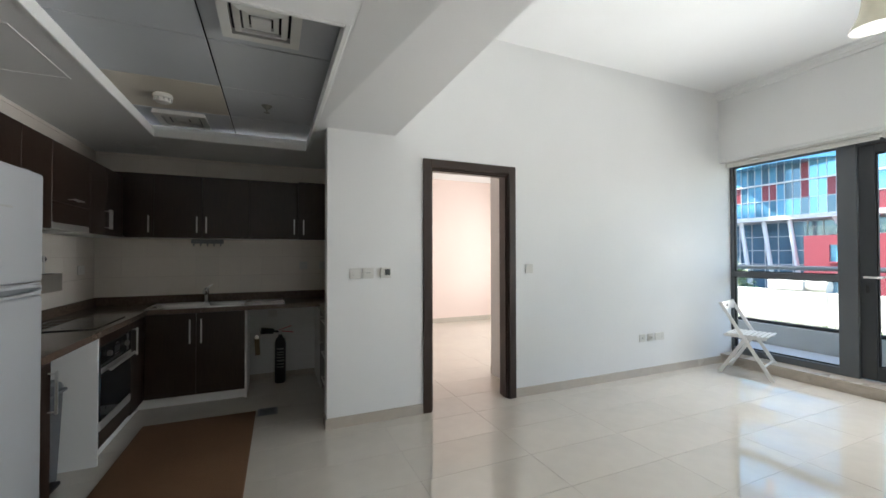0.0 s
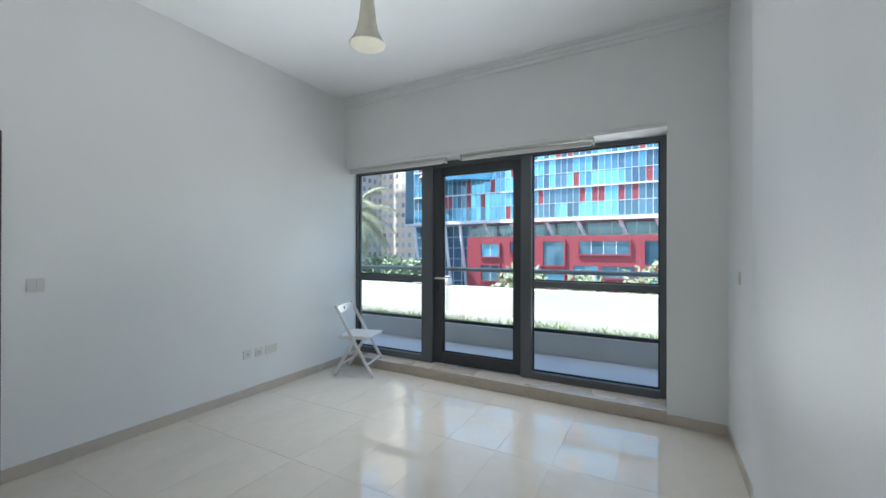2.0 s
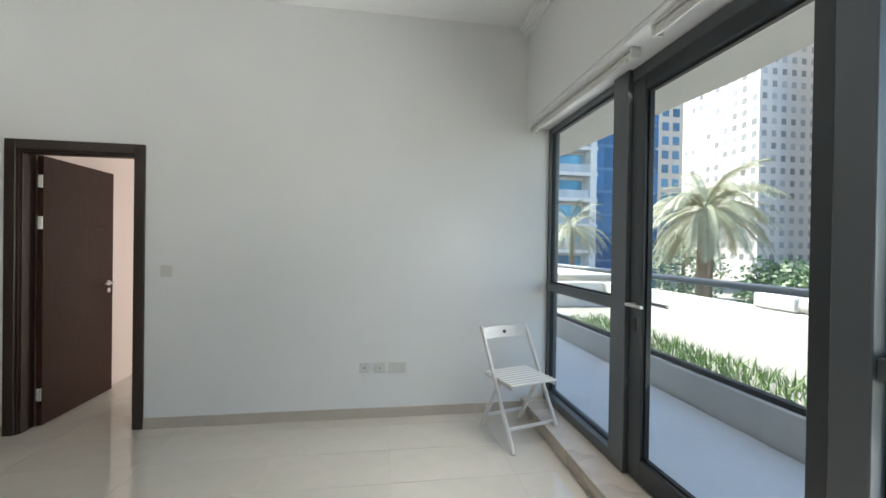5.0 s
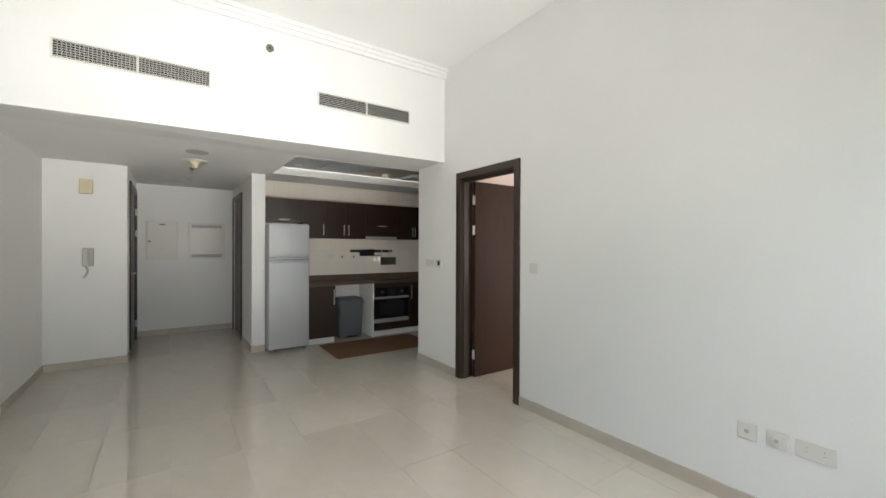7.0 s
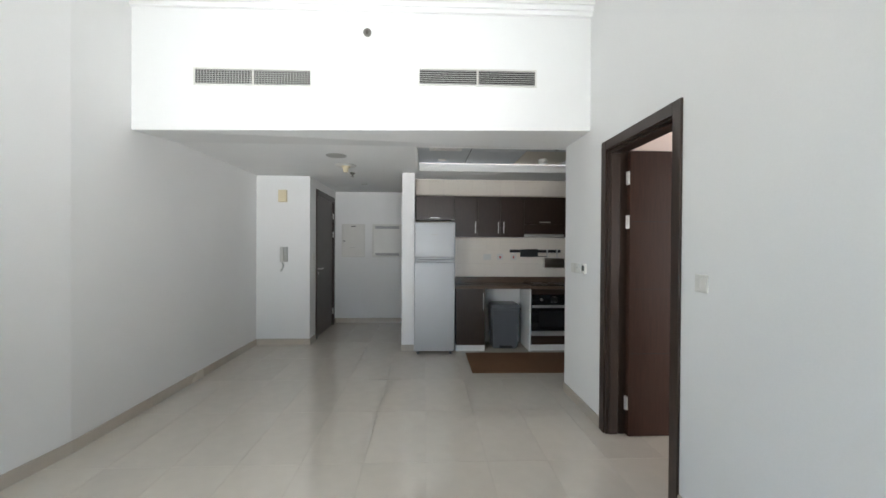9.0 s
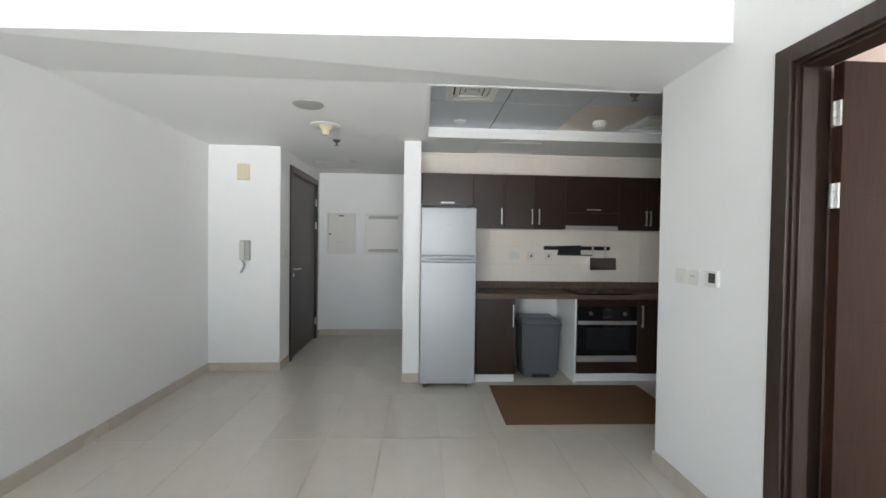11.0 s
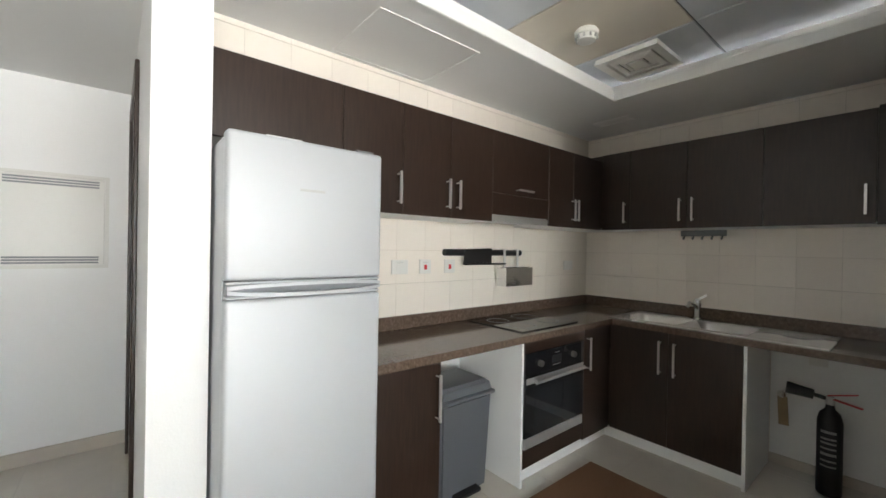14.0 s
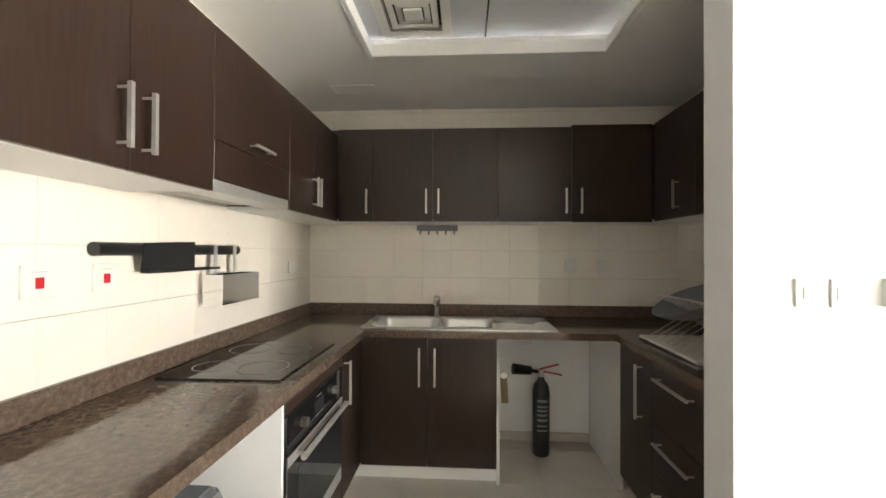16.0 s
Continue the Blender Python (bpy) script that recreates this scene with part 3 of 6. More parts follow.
for a0, a1, z0, z1 in ((HD0 + 0.001, HD0 + 0.04, 0, 2.165), (HD1 - 0.04, HD1 - 0.001, 0, 2.165), (HD0 + 0.04, HD1 - 0.04, 2.165, 2.219)):
    part("jamb", B(a0, a1, 0.66, 0.799, z0, z1), FRAMEWOOD, d2)
leaf = part("leaf", B(HD0 + 0.042, HD1 - 0.042, 0.745, 0.79, 0.006, 2.162, bevel=0.002), FRAMEWOOD, d2)
for z in (0.25, 1.60, 1.92):
    hinge(d2, HD0 + 0.04, 0.812, z)
lever(leaf, HD1 - 0.12, 0.79, 1.05, (0, 1), (-1, 0))
# door in the hall's north wall, closed
d3 = thing("door_3", ((HN0 + HN1) / 2, 2.13, 0), "dark brown closed door in the hall partition", "door", kind="structure")
for a0, a1, z0, z1 in ((HN0 - 0.05, HN0 + 0.03, 0, 2.23), (HN1 - 0.03, HN1 + 0.05, 0, 2.23), (HN0 + 0.03, HN1 - 0.03, 2.15, 2.23)):
    part("casing", B(a0, a1, 2.102, 2.12, z0, z1, bevel=0.004), FRAMEWOOD, d3)
part("leaf", B(HN0 + 0.005, HN1 - 0.005, 2.14, 2.18, 0.006, 2.195, bevel=0.002), FRAMEWOOD, d3)


# ---- kitchen ----
CZ, CT = 0.885, 0.04              # worktop height and thickness
UZ0, UZ1, UZN = 1.54, 2.105, 2.15            # wall units
FRW = -0.055                    # worktop front, west run
FRN = YK - 0.605                 # worktop front, north run
FRE = 1.375                      # worktop front, east run
UFW, UFN, UFE = XW + 0.31, YK - 0.31, 1.71


def handle_bar(parent, a, b, out):
    """A square steel bar handle on two posts; out points away from the door."""
    a, b, out = Vector(a), Vector(b), Vector(out)
    hb = bmesh.new()
    bar(hb, a + out * 0.034, b + out * 0.034, 0.011, 0.011, up=out)
    d = (b - a).normalized()
    for q in (a + d * 0.012, b - d * 0.012):
        rod(hb, q, q + out * 0.030, 0.004, 8)
    part("handle", hb, STEEL, parent, "brushed steel bar handle")


def cabinet(name, label, body, doors, facing, group, material=None):
    """A unit: carcass box, doors as (u0, u1, z0, z1, handle), facing 'e' (+x), 's' (-y) or 'w' (-x)."""
    x0, x1, y0, y1, z0, z1 = body
    t = thing(name, ((x0 + x1) / 2, (y0 + y1) / 2, z0), label, "cabinet", group)
    if z0 > 1:
        part("body", B(x0, x1, y0, y1, z0 + 0.016, z1), WENGE, t)
        part("base_board", B(x0, x1, y0, y1, z0, z0 + 0.0155), CARCASS, t, "white melamine underside")
    else:
        part("body", B(x0, x1, y0, y1, z0, z1), WENGE, t)
    for u0, u1, w0, w1, hnd in doors:
        u0, u1, w0, w1 = u0 + 0.0015, u1 - 0.0015, w0 + 0.0015, w1 - 0.0015
        if facing == 'e':
            d = part("door", B(x1 + 0.002, x1 + 0.020, u0, u1, w0, w1, bevel=0.0015), material or WENGE, t)
            at, out = (lambda u, z: (x1 + 0.020, u, z)), (1, 0, 0)
        elif facing == 'w':
            d = part("door", B(x0 - 0.020, x0 - 0.002, u0, u1, w0, w1, bevel=0.0015), material or WENGE, t)
            at, out = (lambda u, z: (x0 - 0.020, u, z)), (-1, 0, 0)
        else:
            d = part("door", B(u0, u1, y0 - 0.020, y0 - 0.002, w0, w1, bevel=0.0015), material or WENGE, t)
            at, out = (lambda u, z: (u, y0 - 0.020, z)), (0, -1, 0)
        if hnd:
            ha, hz0, hb_, hz1 = hnd
            handle_bar(d, at(ha, hz0), at(hb_, hz1), out)
    return t


G1, G2 = "wall units of the kitchen", "base units of the kitchen"
L1, L2 = "dark wenge laminate kitchen wall cabinet with steel bar handles", "dark wenge laminate kitchen base cabinet with steel bar handle"
UB = UFW - 0.022                 # carcass front of the west wall units
HZ = (UZ0 + 0.05, UZ0 + 0.21)


def vh(u, z0=HZ[0], z1=HZ[1]):
    return (u, z0, u, z1)


a0, a1, a2, a3, a4, a5, a6 = 2.295, 2.83, 3.16, 3.48, 3.813, 4.382, 4.692
yc = UFN                          # inner corner of the wall units
cabinet("wall_cabinet", "dark wenge laminate cabinet over the fridge", (XW, UB, a0, a1, 1.775, UZ1), [(a0, a1, 1.775, UZ1, ((a0 + a1) / 2 - 0.07, 1.80, (a0 + a1) / 2 + 0.07, 1.80))], 'e', G1)
cabinet("wall_cabinet", L1, (XW, UB, a1, a2, UZ0, UZ1), [(a1, a2, UZ0, UZ1, vh(a2 - 0.035))], 'e', G1)
cabinet("wall_cabinet", L1, (XW, UB, a2, a4, UZ0, UZ1), [(a2, a3, UZ0, UZ1, vh(a3 - 0.035)), (a3, a4, UZ0, UZ1, vh(a3 + 0.04))], 'e', G1)
hood = cabinet("hood_cabinet", "dark wenge cabinet with a built-in slim cooker hood", (XW, UB, a4, a5, UZ0 + 0.045, UZ1), [(a4, a5, UZ0 + 0.18, UZ1, ((a4 + a5) / 2 - 0.075, UZ0 + 0.212, (a4 + a5) / 2 + 0.075, UZ0 + 0.212)), (a4, a5, UZ0 + 0.045, UZ0 + 0.177, None)], 'e', G1)
part("hood_front", B(UB - 0.10, UB + 0.016, a4 + 0.002, a5 - 0.002, UZ0 + 0.002, UZ0 + 0.043, bevel=0.002), STEEL, hood, "brushed steel hood edge")
part("hood_filter", B(XW + 0.03, UB - 0.11, a4 + 0.03, a5 - 0.03, UZ0 + 0.018, UZ0 + 0.044), GREYPLASTIC, hood, "grey grease filter")
cabinet("wall_cabinet", L1, (XW, UB, a5, yc, UZ0, UZ1), [(a5, a6, UZ0, UZ1, vh(a6 - 0.022)), (a6, yc - 0.002, UZ0, UZ1, vh(a6 + 0.025))], 'e', G1)
UBN = UFN + 0.022
n0, n1, n2, n3, n4, n5 = UFW + 0.002, -0.084, 0.312, 0.732, 1.205, UFE
cabinet("wall_cabinet", L1, (XW, n1, UBN, YK, UZ0, UZN), [(n0, n1, UZ0, UZN, vh(n1 - 0.035))], 's', G1)
cabinet("wall_cabinet", L1, (n1, n3, UBN, YK, UZ0, UZN), [(n1, n2, UZ0, UZN, vh(n2 - 0.04)), (n2, n3, UZ0, UZN, vh(n2 + 0.04))], 's', G1)
cabinet("wall_cabinet", L1, (n3, n4, UBN, YK, UZ0, UZN), [(n3, n4, UZ0, UZN, vh(n4 - 0.04))], 's', G1)
cabinet("wall_cabinet", L1, (n4, KE, UBN, YK, UZ0, UZN + 0.01), [(n4, n5 - 0.002, UZ0 - 0.004, UZN + 0.012, vh(n4 + 0.055))], 's', G1)
cabinet("wall_cabinet", L1, (UFE + 0.022, KE, YN + TN + 0.02, UBN - 0.002, UZ0, UZN + 0.01), [(yc - 0.45, yc - 0.01, UZ0, UZN + 0.01, vh(yc - 0.30)), (YN + TN + 0.03, yc - 0.45, UZ0, UZN + 0.01, None)], 'w', G1)

# base units
BW, BN, BE = FRW - 0.052, FRN + 0.052, FRE + 0.052     # carcass fronts
PL = 0.088
HB = (0.565, 0.785)
b0, b1, b2, b3 = 2.845, 3.24, 3.857, 4.49
t = cabinet("base_cabinet", L2, (XW, BW, b0, b1, PL, CZ - CT), [(b0, b1, PL, CZ - CT - 0.004, (b1 - 0.03, HB[0], b1 - 0.03, HB[1]))], 'e', G2)
part("plinth", B(XW, BW - 0.03, b0, b1, 0, PL), CARCASS, t, "white plinth board")
t = cabinet("oven_cabinet", "dark wenge oven housing with white melamine side", (XW, BW, b2, b3, PL, CZ - CT), [(b2, b3, CZ - CT - 0.075, CZ - CT - 0.004, None), (b2, b3, PL + 0.015, 0.208, None)], 'e', G2, WENGE_X)
part("side_panel", B(XW, BW + 0.018, b2 - 0.018, b2 - 0.001, 0.0, CZ - CT), CARCASS, t, "white melamine side panel")
part("plinth", B(XW, BW - 0.03, b2, b3, 0, PL), CARCASS, t, "white plinth board")
t = cabinet("base_cabinet", "narrow dark wenge laminate corner base cabinet", (XW, BW, b3, BN + 0.55, PL, CZ - CT), [(b3, BN - 0.022, PL, CZ - CT - 0.004, (b3 + 0.03, HB[0], b3 + 0.03, HB[1]))], 'e', G2)
part("plinth", B(XW, BW - 0.03, b3, BN + 0.5, 0, PL), CARCASS, t, "white plinth board")
s0, s1, s2 = BW + 0.024, 0.308, 0.712
t = cabinet("sink_cabinet", "dark wenge laminate double-door sink cabinet", (BW + 0.001, s2, BN, YK - 0.02, PL, CZ - CT - 0.19), [(s0, s1, PL, CZ - CT - 0.004, (s1 - 0.045, HB[0], s1 - 0.045, HB[1])), (s1, s2, PL, CZ - CT - 0.004, (s1 + 0.045, HB[0], s1 + 0.045, HB[1]))], 's', G2)
part("side_panel", B(s2, s2 + 0.017, BN - 0.018, YK - 0.02, 0.0, CZ - CT), CARCASS, t, "white melamine side panel")
part("plinth", B(BW - 0.03, s2, BN + 0.02, BN + 0.036, 0, PL), CARCASS, t, "white plinth board")
e0, e1 = 4.45, BN - 0.02
t = cabinet("base_cabinet", L2, (BE, KE, e0, YK - 0.02, PL, CZ - CT), [(e0, e1, PL, CZ - CT - 0.004, (e0 + 0.11, HB[0] - 0.05, e0 + 0.11, HB[1]))], 'w', G2)
part("side_panel", B(BE - 0.018, BE - 0.001, e1, YK - 0.02, 0.0, CZ - CT), CARCASS, t, "white melamine side panel")
dz = (PL, 0.32, 0.55, CZ - CT - 0.004)
e2 = YN + TN + 0.012
t = cabinet("drawer_cabinet", "dark wenge laminate three-drawer base cabinet", (BE, KE, e2, e0, PL, CZ - CT), [(e2, e0, dz[k], dz[k + 1], (e0 - 0.07, dz[k + 1] - 0.07, e0 - 0.35, dz[k + 1] - 0.07)) for k in range(3)], 'w', G2, WENGE_X)
part("plinth", B(BE + 0.03, KE, e2, e0, 0, PL), CARCASS, t, "white plinth board")

# white backs of the open niches
structure("niche_back_west", B(XW - 0.011, XW + 0.004, b1, b2 - 0.018, 0, CZ - CT), CARCASS, "white painted wall in the niche under the worktop", "wall")
structure("niche_back_north", B(s2 + 0.017, BE - 0.018, YK - 0.004, YK + 0.011, 0, CZ - CT), CARCASS, "white painted wall in the niche under the worktop", "wall")
structure("baseboard", B(s2 + 0.017, BE - 0.018, YK - 0.014, YK - 0.0045, 0, 0.06), SKIRT, SK, "baseboard")

# worktop with its upstand
SX0, SX1, SY0, SY1 = -0.10, 1.065, YK - 0.565, YK - 0.085     # sink outline
wt = thing("worktop", (0.4, YK - 0.3, CZ - CT), "polished brown granite worktop round three kitchen walls", "worktop")
for args in ((XW, FRW, 2.815, FRN), (FRE, KE, YN + TN + 0.002, FRN), (XW, SX0 + 0.02, FRN, YK), (SX1 - 0.02, KE, FRN, YK), (SX0 + 0.02, SX1 - 0.02, FRN, SY0 + 0.02), (SX0 + 0.02, SX1 - 0.02, SY1 - 0.02, YK)):
    part("slab", B(*args, CZ - CT, CZ), GRANITE, wt)
part("upstand", B(XW, XW + 0.02, 2.815, YK, CZ, CZ + 0.08, bevel=0.002), GRANITE, wt)
part("upstand", B(XW + 0.02, KE - 0.02, YK - 0.02, YK, CZ, CZ + 0.08, bevel=0.002), GRANITE, wt)
part("upstand", B(KE - 0.02, KE, YN + TN + 0.002, YK, CZ, CZ + 0.08, bevel=0.002), GRANITE, wt)


def bowl(bm, x0, x1, y0, y1, top, depth, r=0.06, seg=6):
    """A rounded basin open at the top, with a narrow rim."""
    def ring(inset, z, rr):
        vs = []
        for cx, cy, a0_ in ((x1 - inset - rr, y1 - inset - rr, 0), (x0 + inset + rr, y1 - inset - rr, 90), (x0 + inset + rr, y0 + inset + rr, 180), (x1 - inset - rr, y0 + inset + rr, 270)):
            for k in range(seg + 1):
                a = radians(a0_ + 90 * k / seg)
                vs.append(bm.verts.new((cx + rr * math.cos(a), cy + rr * math.sin(a), z)))
        return vs
    rings = [ring(0, top, r), ring(0.006, top - 0.004, r), ring(0.012, top - 0.02, r), ring(0.02, top - depth + 0.03, r), ring(0.05, top - depth, r * 0.8)]
    for p, q in zip(rings, rings[1:]):
        n = len(p)
        for k in range(n):
            bm.faces.new((p[k], q[k], q[(k + 1) % n], p[(k + 1) % n]))
    bm.faces.new(rings[-1])
    return bm


sink = thing("sink", ((SX0 + SX1) / 2, (SY0 + SY1) / 2, CZ), "stainless steel double-bowl sink with drainer in the worktop", "sink")
w1 = SX0 + 0.46
w2 = w1 + 0.35
bm = bmesh.new()
y0_, y1_ = SY0 + 0.05, SY1 - 0.07
for args in ((SX0, SX1, SY0, y0_), (SX0, SX1, y1_, SY1), (SX0, SX0 + 0.05, y0_, y1_), (w1 - 0.03, w1, y0_, y1_), (w2, SX1, y0_, y1_)):
    box(bm, *args, CZ + 0.0005, CZ + 0.006)
part("rim", bm, SINK, sink)
for xa, xb in ((SX0 + 0.05, w1 - 0.03), (w1, w2)):
    bl = part("bowl", bowl(bmesh.new(), xa, xb, y0_, y1_, CZ + 0.0062, 0.15), SINK, sink, smooth=True)
    rb = bmesh.new()
    rod(rb, ((xa + xb) / 2, (y0_ + y1_) / 2, CZ - 0.1435), ((xa + xb) / 2, (y0_ + y1_) / 2, CZ - 0.139), 0.04, 20)
    part("drain", rb, CHROME, bl, smooth=True)
gb = bmesh.new()
for k in range(7):
    box(gb, w2 + 0.05, SX1 - 0.05, y0_ + 0.02 + k * (y1_ - y0_ - 0.04) / 6 - 0.005, y0_ + 0.02 + k * (y1_ - y0_ - 0.04) / 6 + 0.005, CZ + 0.006, CZ + 0.0085, bevel=0.001)
part("drainer_ribs", gb, SINK, sink)
fx, fy = w1 - 0.03, SY1 - 0.035
tap = thing("tap", (fx, fy, CZ + 0.006), "chrome single-lever kitchen tap behind the sink", "tap")
bm = bmesh.new()
lathe(bm, [(0.026, 0), (0.026, 0.008), (0.020, 0.012), (0.020, 0.095), (0.024, 0.10), (0.024, 0.135), (0.012, 0.15)], 20, (fx, fy, CZ + 0.006))
part("body", bm, CHROME, tap, smooth=True)
bm = bmesh.new()
pts = [Vector((fx, fy - 0.01, CZ + 0.085)), Vector((fx, fy - 0.08, CZ + 0.125)), Vector((fx, fy - 0.16, CZ + 0.135)), Vector((fx, fy - 0.19, CZ + 0.115))]
for p, q in zip(pts, pts[1:]):
    rod(bm, p, q, 0.012, 12)
part("spout", bm, CHROME, tap, smooth=True)
bm = bmesh.new()
bar(bm, (fx, fy, CZ + 0.145), (fx + 0.055, fy + 0.01, CZ + 0.185), 0.018, 0.010)
part("lever", bm, CHROME, tap)

# hob and oven
h0, h1, h2, h3 = XW + 0.055, FRW - 0.06, 3.875, 4.455
hob = thing("hob", ((h0 + h1) / 2, (h2 + h3) / 2, CZ), "black ceramic hob with ring marks set on the worktop", "hob")
part("glass_top", B(h0, h1, h2, h3, CZ + 0.0005, CZ + 0.007, bevel=0.002), BLACKGLASS, hob)
for cx, cy, r in ((0.12, 0.15, 0.07), (0.32, 0.15, 0.09), (0.12, 0.43, 0.09), (0.32, 0.43, 0.07)):
    bm = bmesh.new()
    lathe(bm, [(r, 0), (r + 0.004, 0), (r + 0.004, 0.0008), (r, 0.0008)], 40, (h0 + cx, h2 + cy, CZ + 0.0071))
    bm.faces.ensure_lookup_table()
    bmesh.ops.delete(bm, geom=[f for f in bm.faces if len(f.verts) > 4], context='FACES_ONLY')
    part("ring_mark", bm, FRIDGE_DARK, hob)
ov = thing("oven", (BW, (b2 + b3) / 2, 0.18), "built-in black glass oven with steel trim and bar handle", "oven")
o0, o1 = b2 + 0.012, b3 - 0.012
OT = CZ - CT - 0.079              # top of the oven front
part("control_panel", B(BW + 0.001, BW + 0.022, o0, o1, OT - 0.135, OT, bevel=0.003), BLACKGLASS, ov)
dr = part("door", B(BW + 0.001, BW + 0.024, o0, o1, 0.275, OT - 0.139, bevel=0.003), BLACKGLASS, ov)
part("door_trim", B(BW + 0.0245, BW + 0.027, o0 + 0.004, o1 - 0.004, OT - 0.178, OT - 0.142, bevel=0.001), STEEL, dr)
part("door_window", B(BW + 0.0245, BW + 0.0255, o0 + 0.09, o1 - 0.09, 0.33, OT - 0.22), mat("oven_window_glass", (0.02, 0.021, 0.023), 0.03, grain=20, vary=0.05, bump=0.0, rough_vary=0.01), dr)
part("lower_trim", B(BW + 0.001, BW + 0.024, o0, o1, 0.212, 0.271, bevel=0.003), STEEL, ov)
hb = bmesh.new()
HOZ = OT - 0.160
rod(hb, (BW + 0.062, o0 + 0.05, HOZ), (BW + 0.062, o1 - 0.05, HOZ), 0.011, 14)
for yy in (o0 + 0.08, o1 - 0.08):
    rod(hb, (BW + 0.024, yy, HOZ), (BW + 0.062, yy, HOZ), 0.007, 10)
part("handle", hb, STEEL, dr, "brushed steel bar handle", smooth=True)
for yy in (o0 + 0.13, o1 - 0.13):
    kb = bmesh.new()
    rod(kb, (BW + 0.022, yy, OT - 0.068), (BW + 0.045, yy, OT - 0.068), 0.019, 20, 0.017)
    part("knob", kb, DARK_CHROME, ov, smooth=True)
part("display", B(BW + 0.0222, BW + 0.0235, (o0 + o1) / 2 - 0.05, (o0 + o1) / 2 + 0.05, OT - 0.09, OT - 0.045), BLACK, ov)
for zz, w in ((OT - 0.105, 0.09), (OT - 0.03, 0.05)):
    part("print_line", B(BW + 0.0222, BW + 0.0228, (o0 + o1) / 2 - w / 2, (o0 + o1) / 2 + w / 2, zz, zz + 0.003), GREYPLASTIC, ov)

# fridge
F1, FY0, FY1, FH = 0.048, 2.292, 2.82, 1.72
fr = thing("fridge", (F1 - 0.32, (FY0 + FY1) / 2, 0), "silver two-door fridge freezer beside the partition", "fridge")
part("body", B(F1 - 0.655, F1 - 0.062, FY0 + 0.004, FY1 - 0.004, 0.03, FH - 0.012, bevel=0.006, segments=2), FRIDGE, fr)
d = part("lower_door", B(F1 - 0.058, F1, FY0, FY1, 0.045, 1.205, bevel=0.014, segments=3), FRIDGE, fr, smooth=True)
d = part("upper_door", B(F1 - 0.058, F1, FY0, FY1, 1.262, FH, bevel=0.014, segments=3), FRIDGE, fr, smooth=True)
hb = bmesh.new()
box(hb, F1 - 0.05, F1 - 0.012, FY0 + 0.006, FY1 - 0.006, 1.207, 1.26)
part("handle_recess", hb, FRIDGE_DARK, fr, "dark grey grip recess")
for s_ in (-1, 1):
    hb = bmesh.new()
    pts = [(0.01 + 0.516 * k / 12, math.sin(math.pi * k / 12) ** 0.6 if 0 < k < 12 else 0.0) for k in range(13)]
    for (p, q), (u, w) in zip(pts, pts[1:]):
        bar(hb, (F1 - 0.012 + 0.026 * q, FY0 + p, 1.2335 + s_ * (0.006 + 0.011 * q)), (F1 - 0.012 + 0.026 * w, FY0 + u, 1.2335 + s_ * (0.006 + 0.011 * w)), 0.016, 0.011)
    part("grip", hb, FRIDGE, fr, "curved silver grip", smooth=True)
for z0, z1 in ((1.207, 1.214), (1.253, 1.260)):
    part("door_edge", B(F1 - 0.05, F1 - 0.004, FY0 + 0.004, FY1 - 0.004, z0, z1, bevel=0.002), FRIDGE, fr)
part("badge", B(F1 - 0.0002, F1 + 0.0012, (FY0 + FY1) / 2 - 0.045, (FY0 + FY1) / 2 + 0.04, 1.553, 1.561), GREYPLASTIC, fr, "small grey badge")
part("top_cap", B(F1 - 0.10, F1 - 0.03, FY1 - 0.09, FY1 - 0.02, FH, FH + 0.012, bevel=0.003), FRIDGE_DARK, fr)
for yy in (FY0 + 0.05, FY1 - 0.05):
    bm = bmesh.new()
    rod(bm, (F1 - 0.06, yy, 0), (F1 - 0.06, yy, 0.03), 0.018, 12)
    part("foot", bm, FRIDGE_DARK, fr)
    bm = bmesh.new()
    rod(bm, (F1 - 0.58, yy, 0), (F1 - 0.58, yy, 0.03), 0.018, 12)
    part("foot", bm, FRIDGE_DARK, fr)

# pedal bin in the niche
bx0, bx1, by0, by1 = -0.54, -0.205, 3.335, 3.75
bn = thing("pedal_bin", ((bx0 + bx1) / 2, (by0 + by1) / 2, 0), "dark grey plastic pedal bin under the worktop", "bin")


def taper_box(bm, x0, x1, y0, y1, z0, z1, grow, bevel):
    n0_ = set(bm.verts)
    box(bm, x0, x1, y0, y1, z0, z1)
    vs = [v for v in bm.verts if v not in n0_]
    for v in vs:
        if v.co.z > (z0 + z1) / 2:
            v.co.x += grow if v.co.x > (x0 + x1) / 2 else -grow
            v.co.y += grow if v.co.y > (y0 + y1) / 2 else -grow
    bmesh.ops.bevel(bm, geom=list({e for v in vs for e in v.link_edges}), offset=bevel, segments=3, affect='EDGES')
    return bm


part("body", taper_box(bmesh.new(), bx0 + 0.03, bx1 - 0.03, by0 + 0.03, by1 - 0.03, 0, 0.555, 0.02, 0.022), BIN, bn, smooth=True)
part("lid", taper_box(bmesh.new(), bx0 + 0.004, bx1 - 0.004, by0 + 0.004, by1 - 0.004, 0.558, 0.622, -0.02, 0.018), BIN_LID, bn, "lighter grey lid", smooth=True)
part("rim", B(bx0, bx1, by0, by1, 0.54, 0.562, bevel=0.006), BIN_LID, bn)
part("pedal", B(bx1 - 0.05, bx1 + 0.015, (by0 + by1) / 2 - 0.09, (by0 + by1) / 2 + 0.09, 0.02, 0.045, bevel=0.006), BLACK, bn)

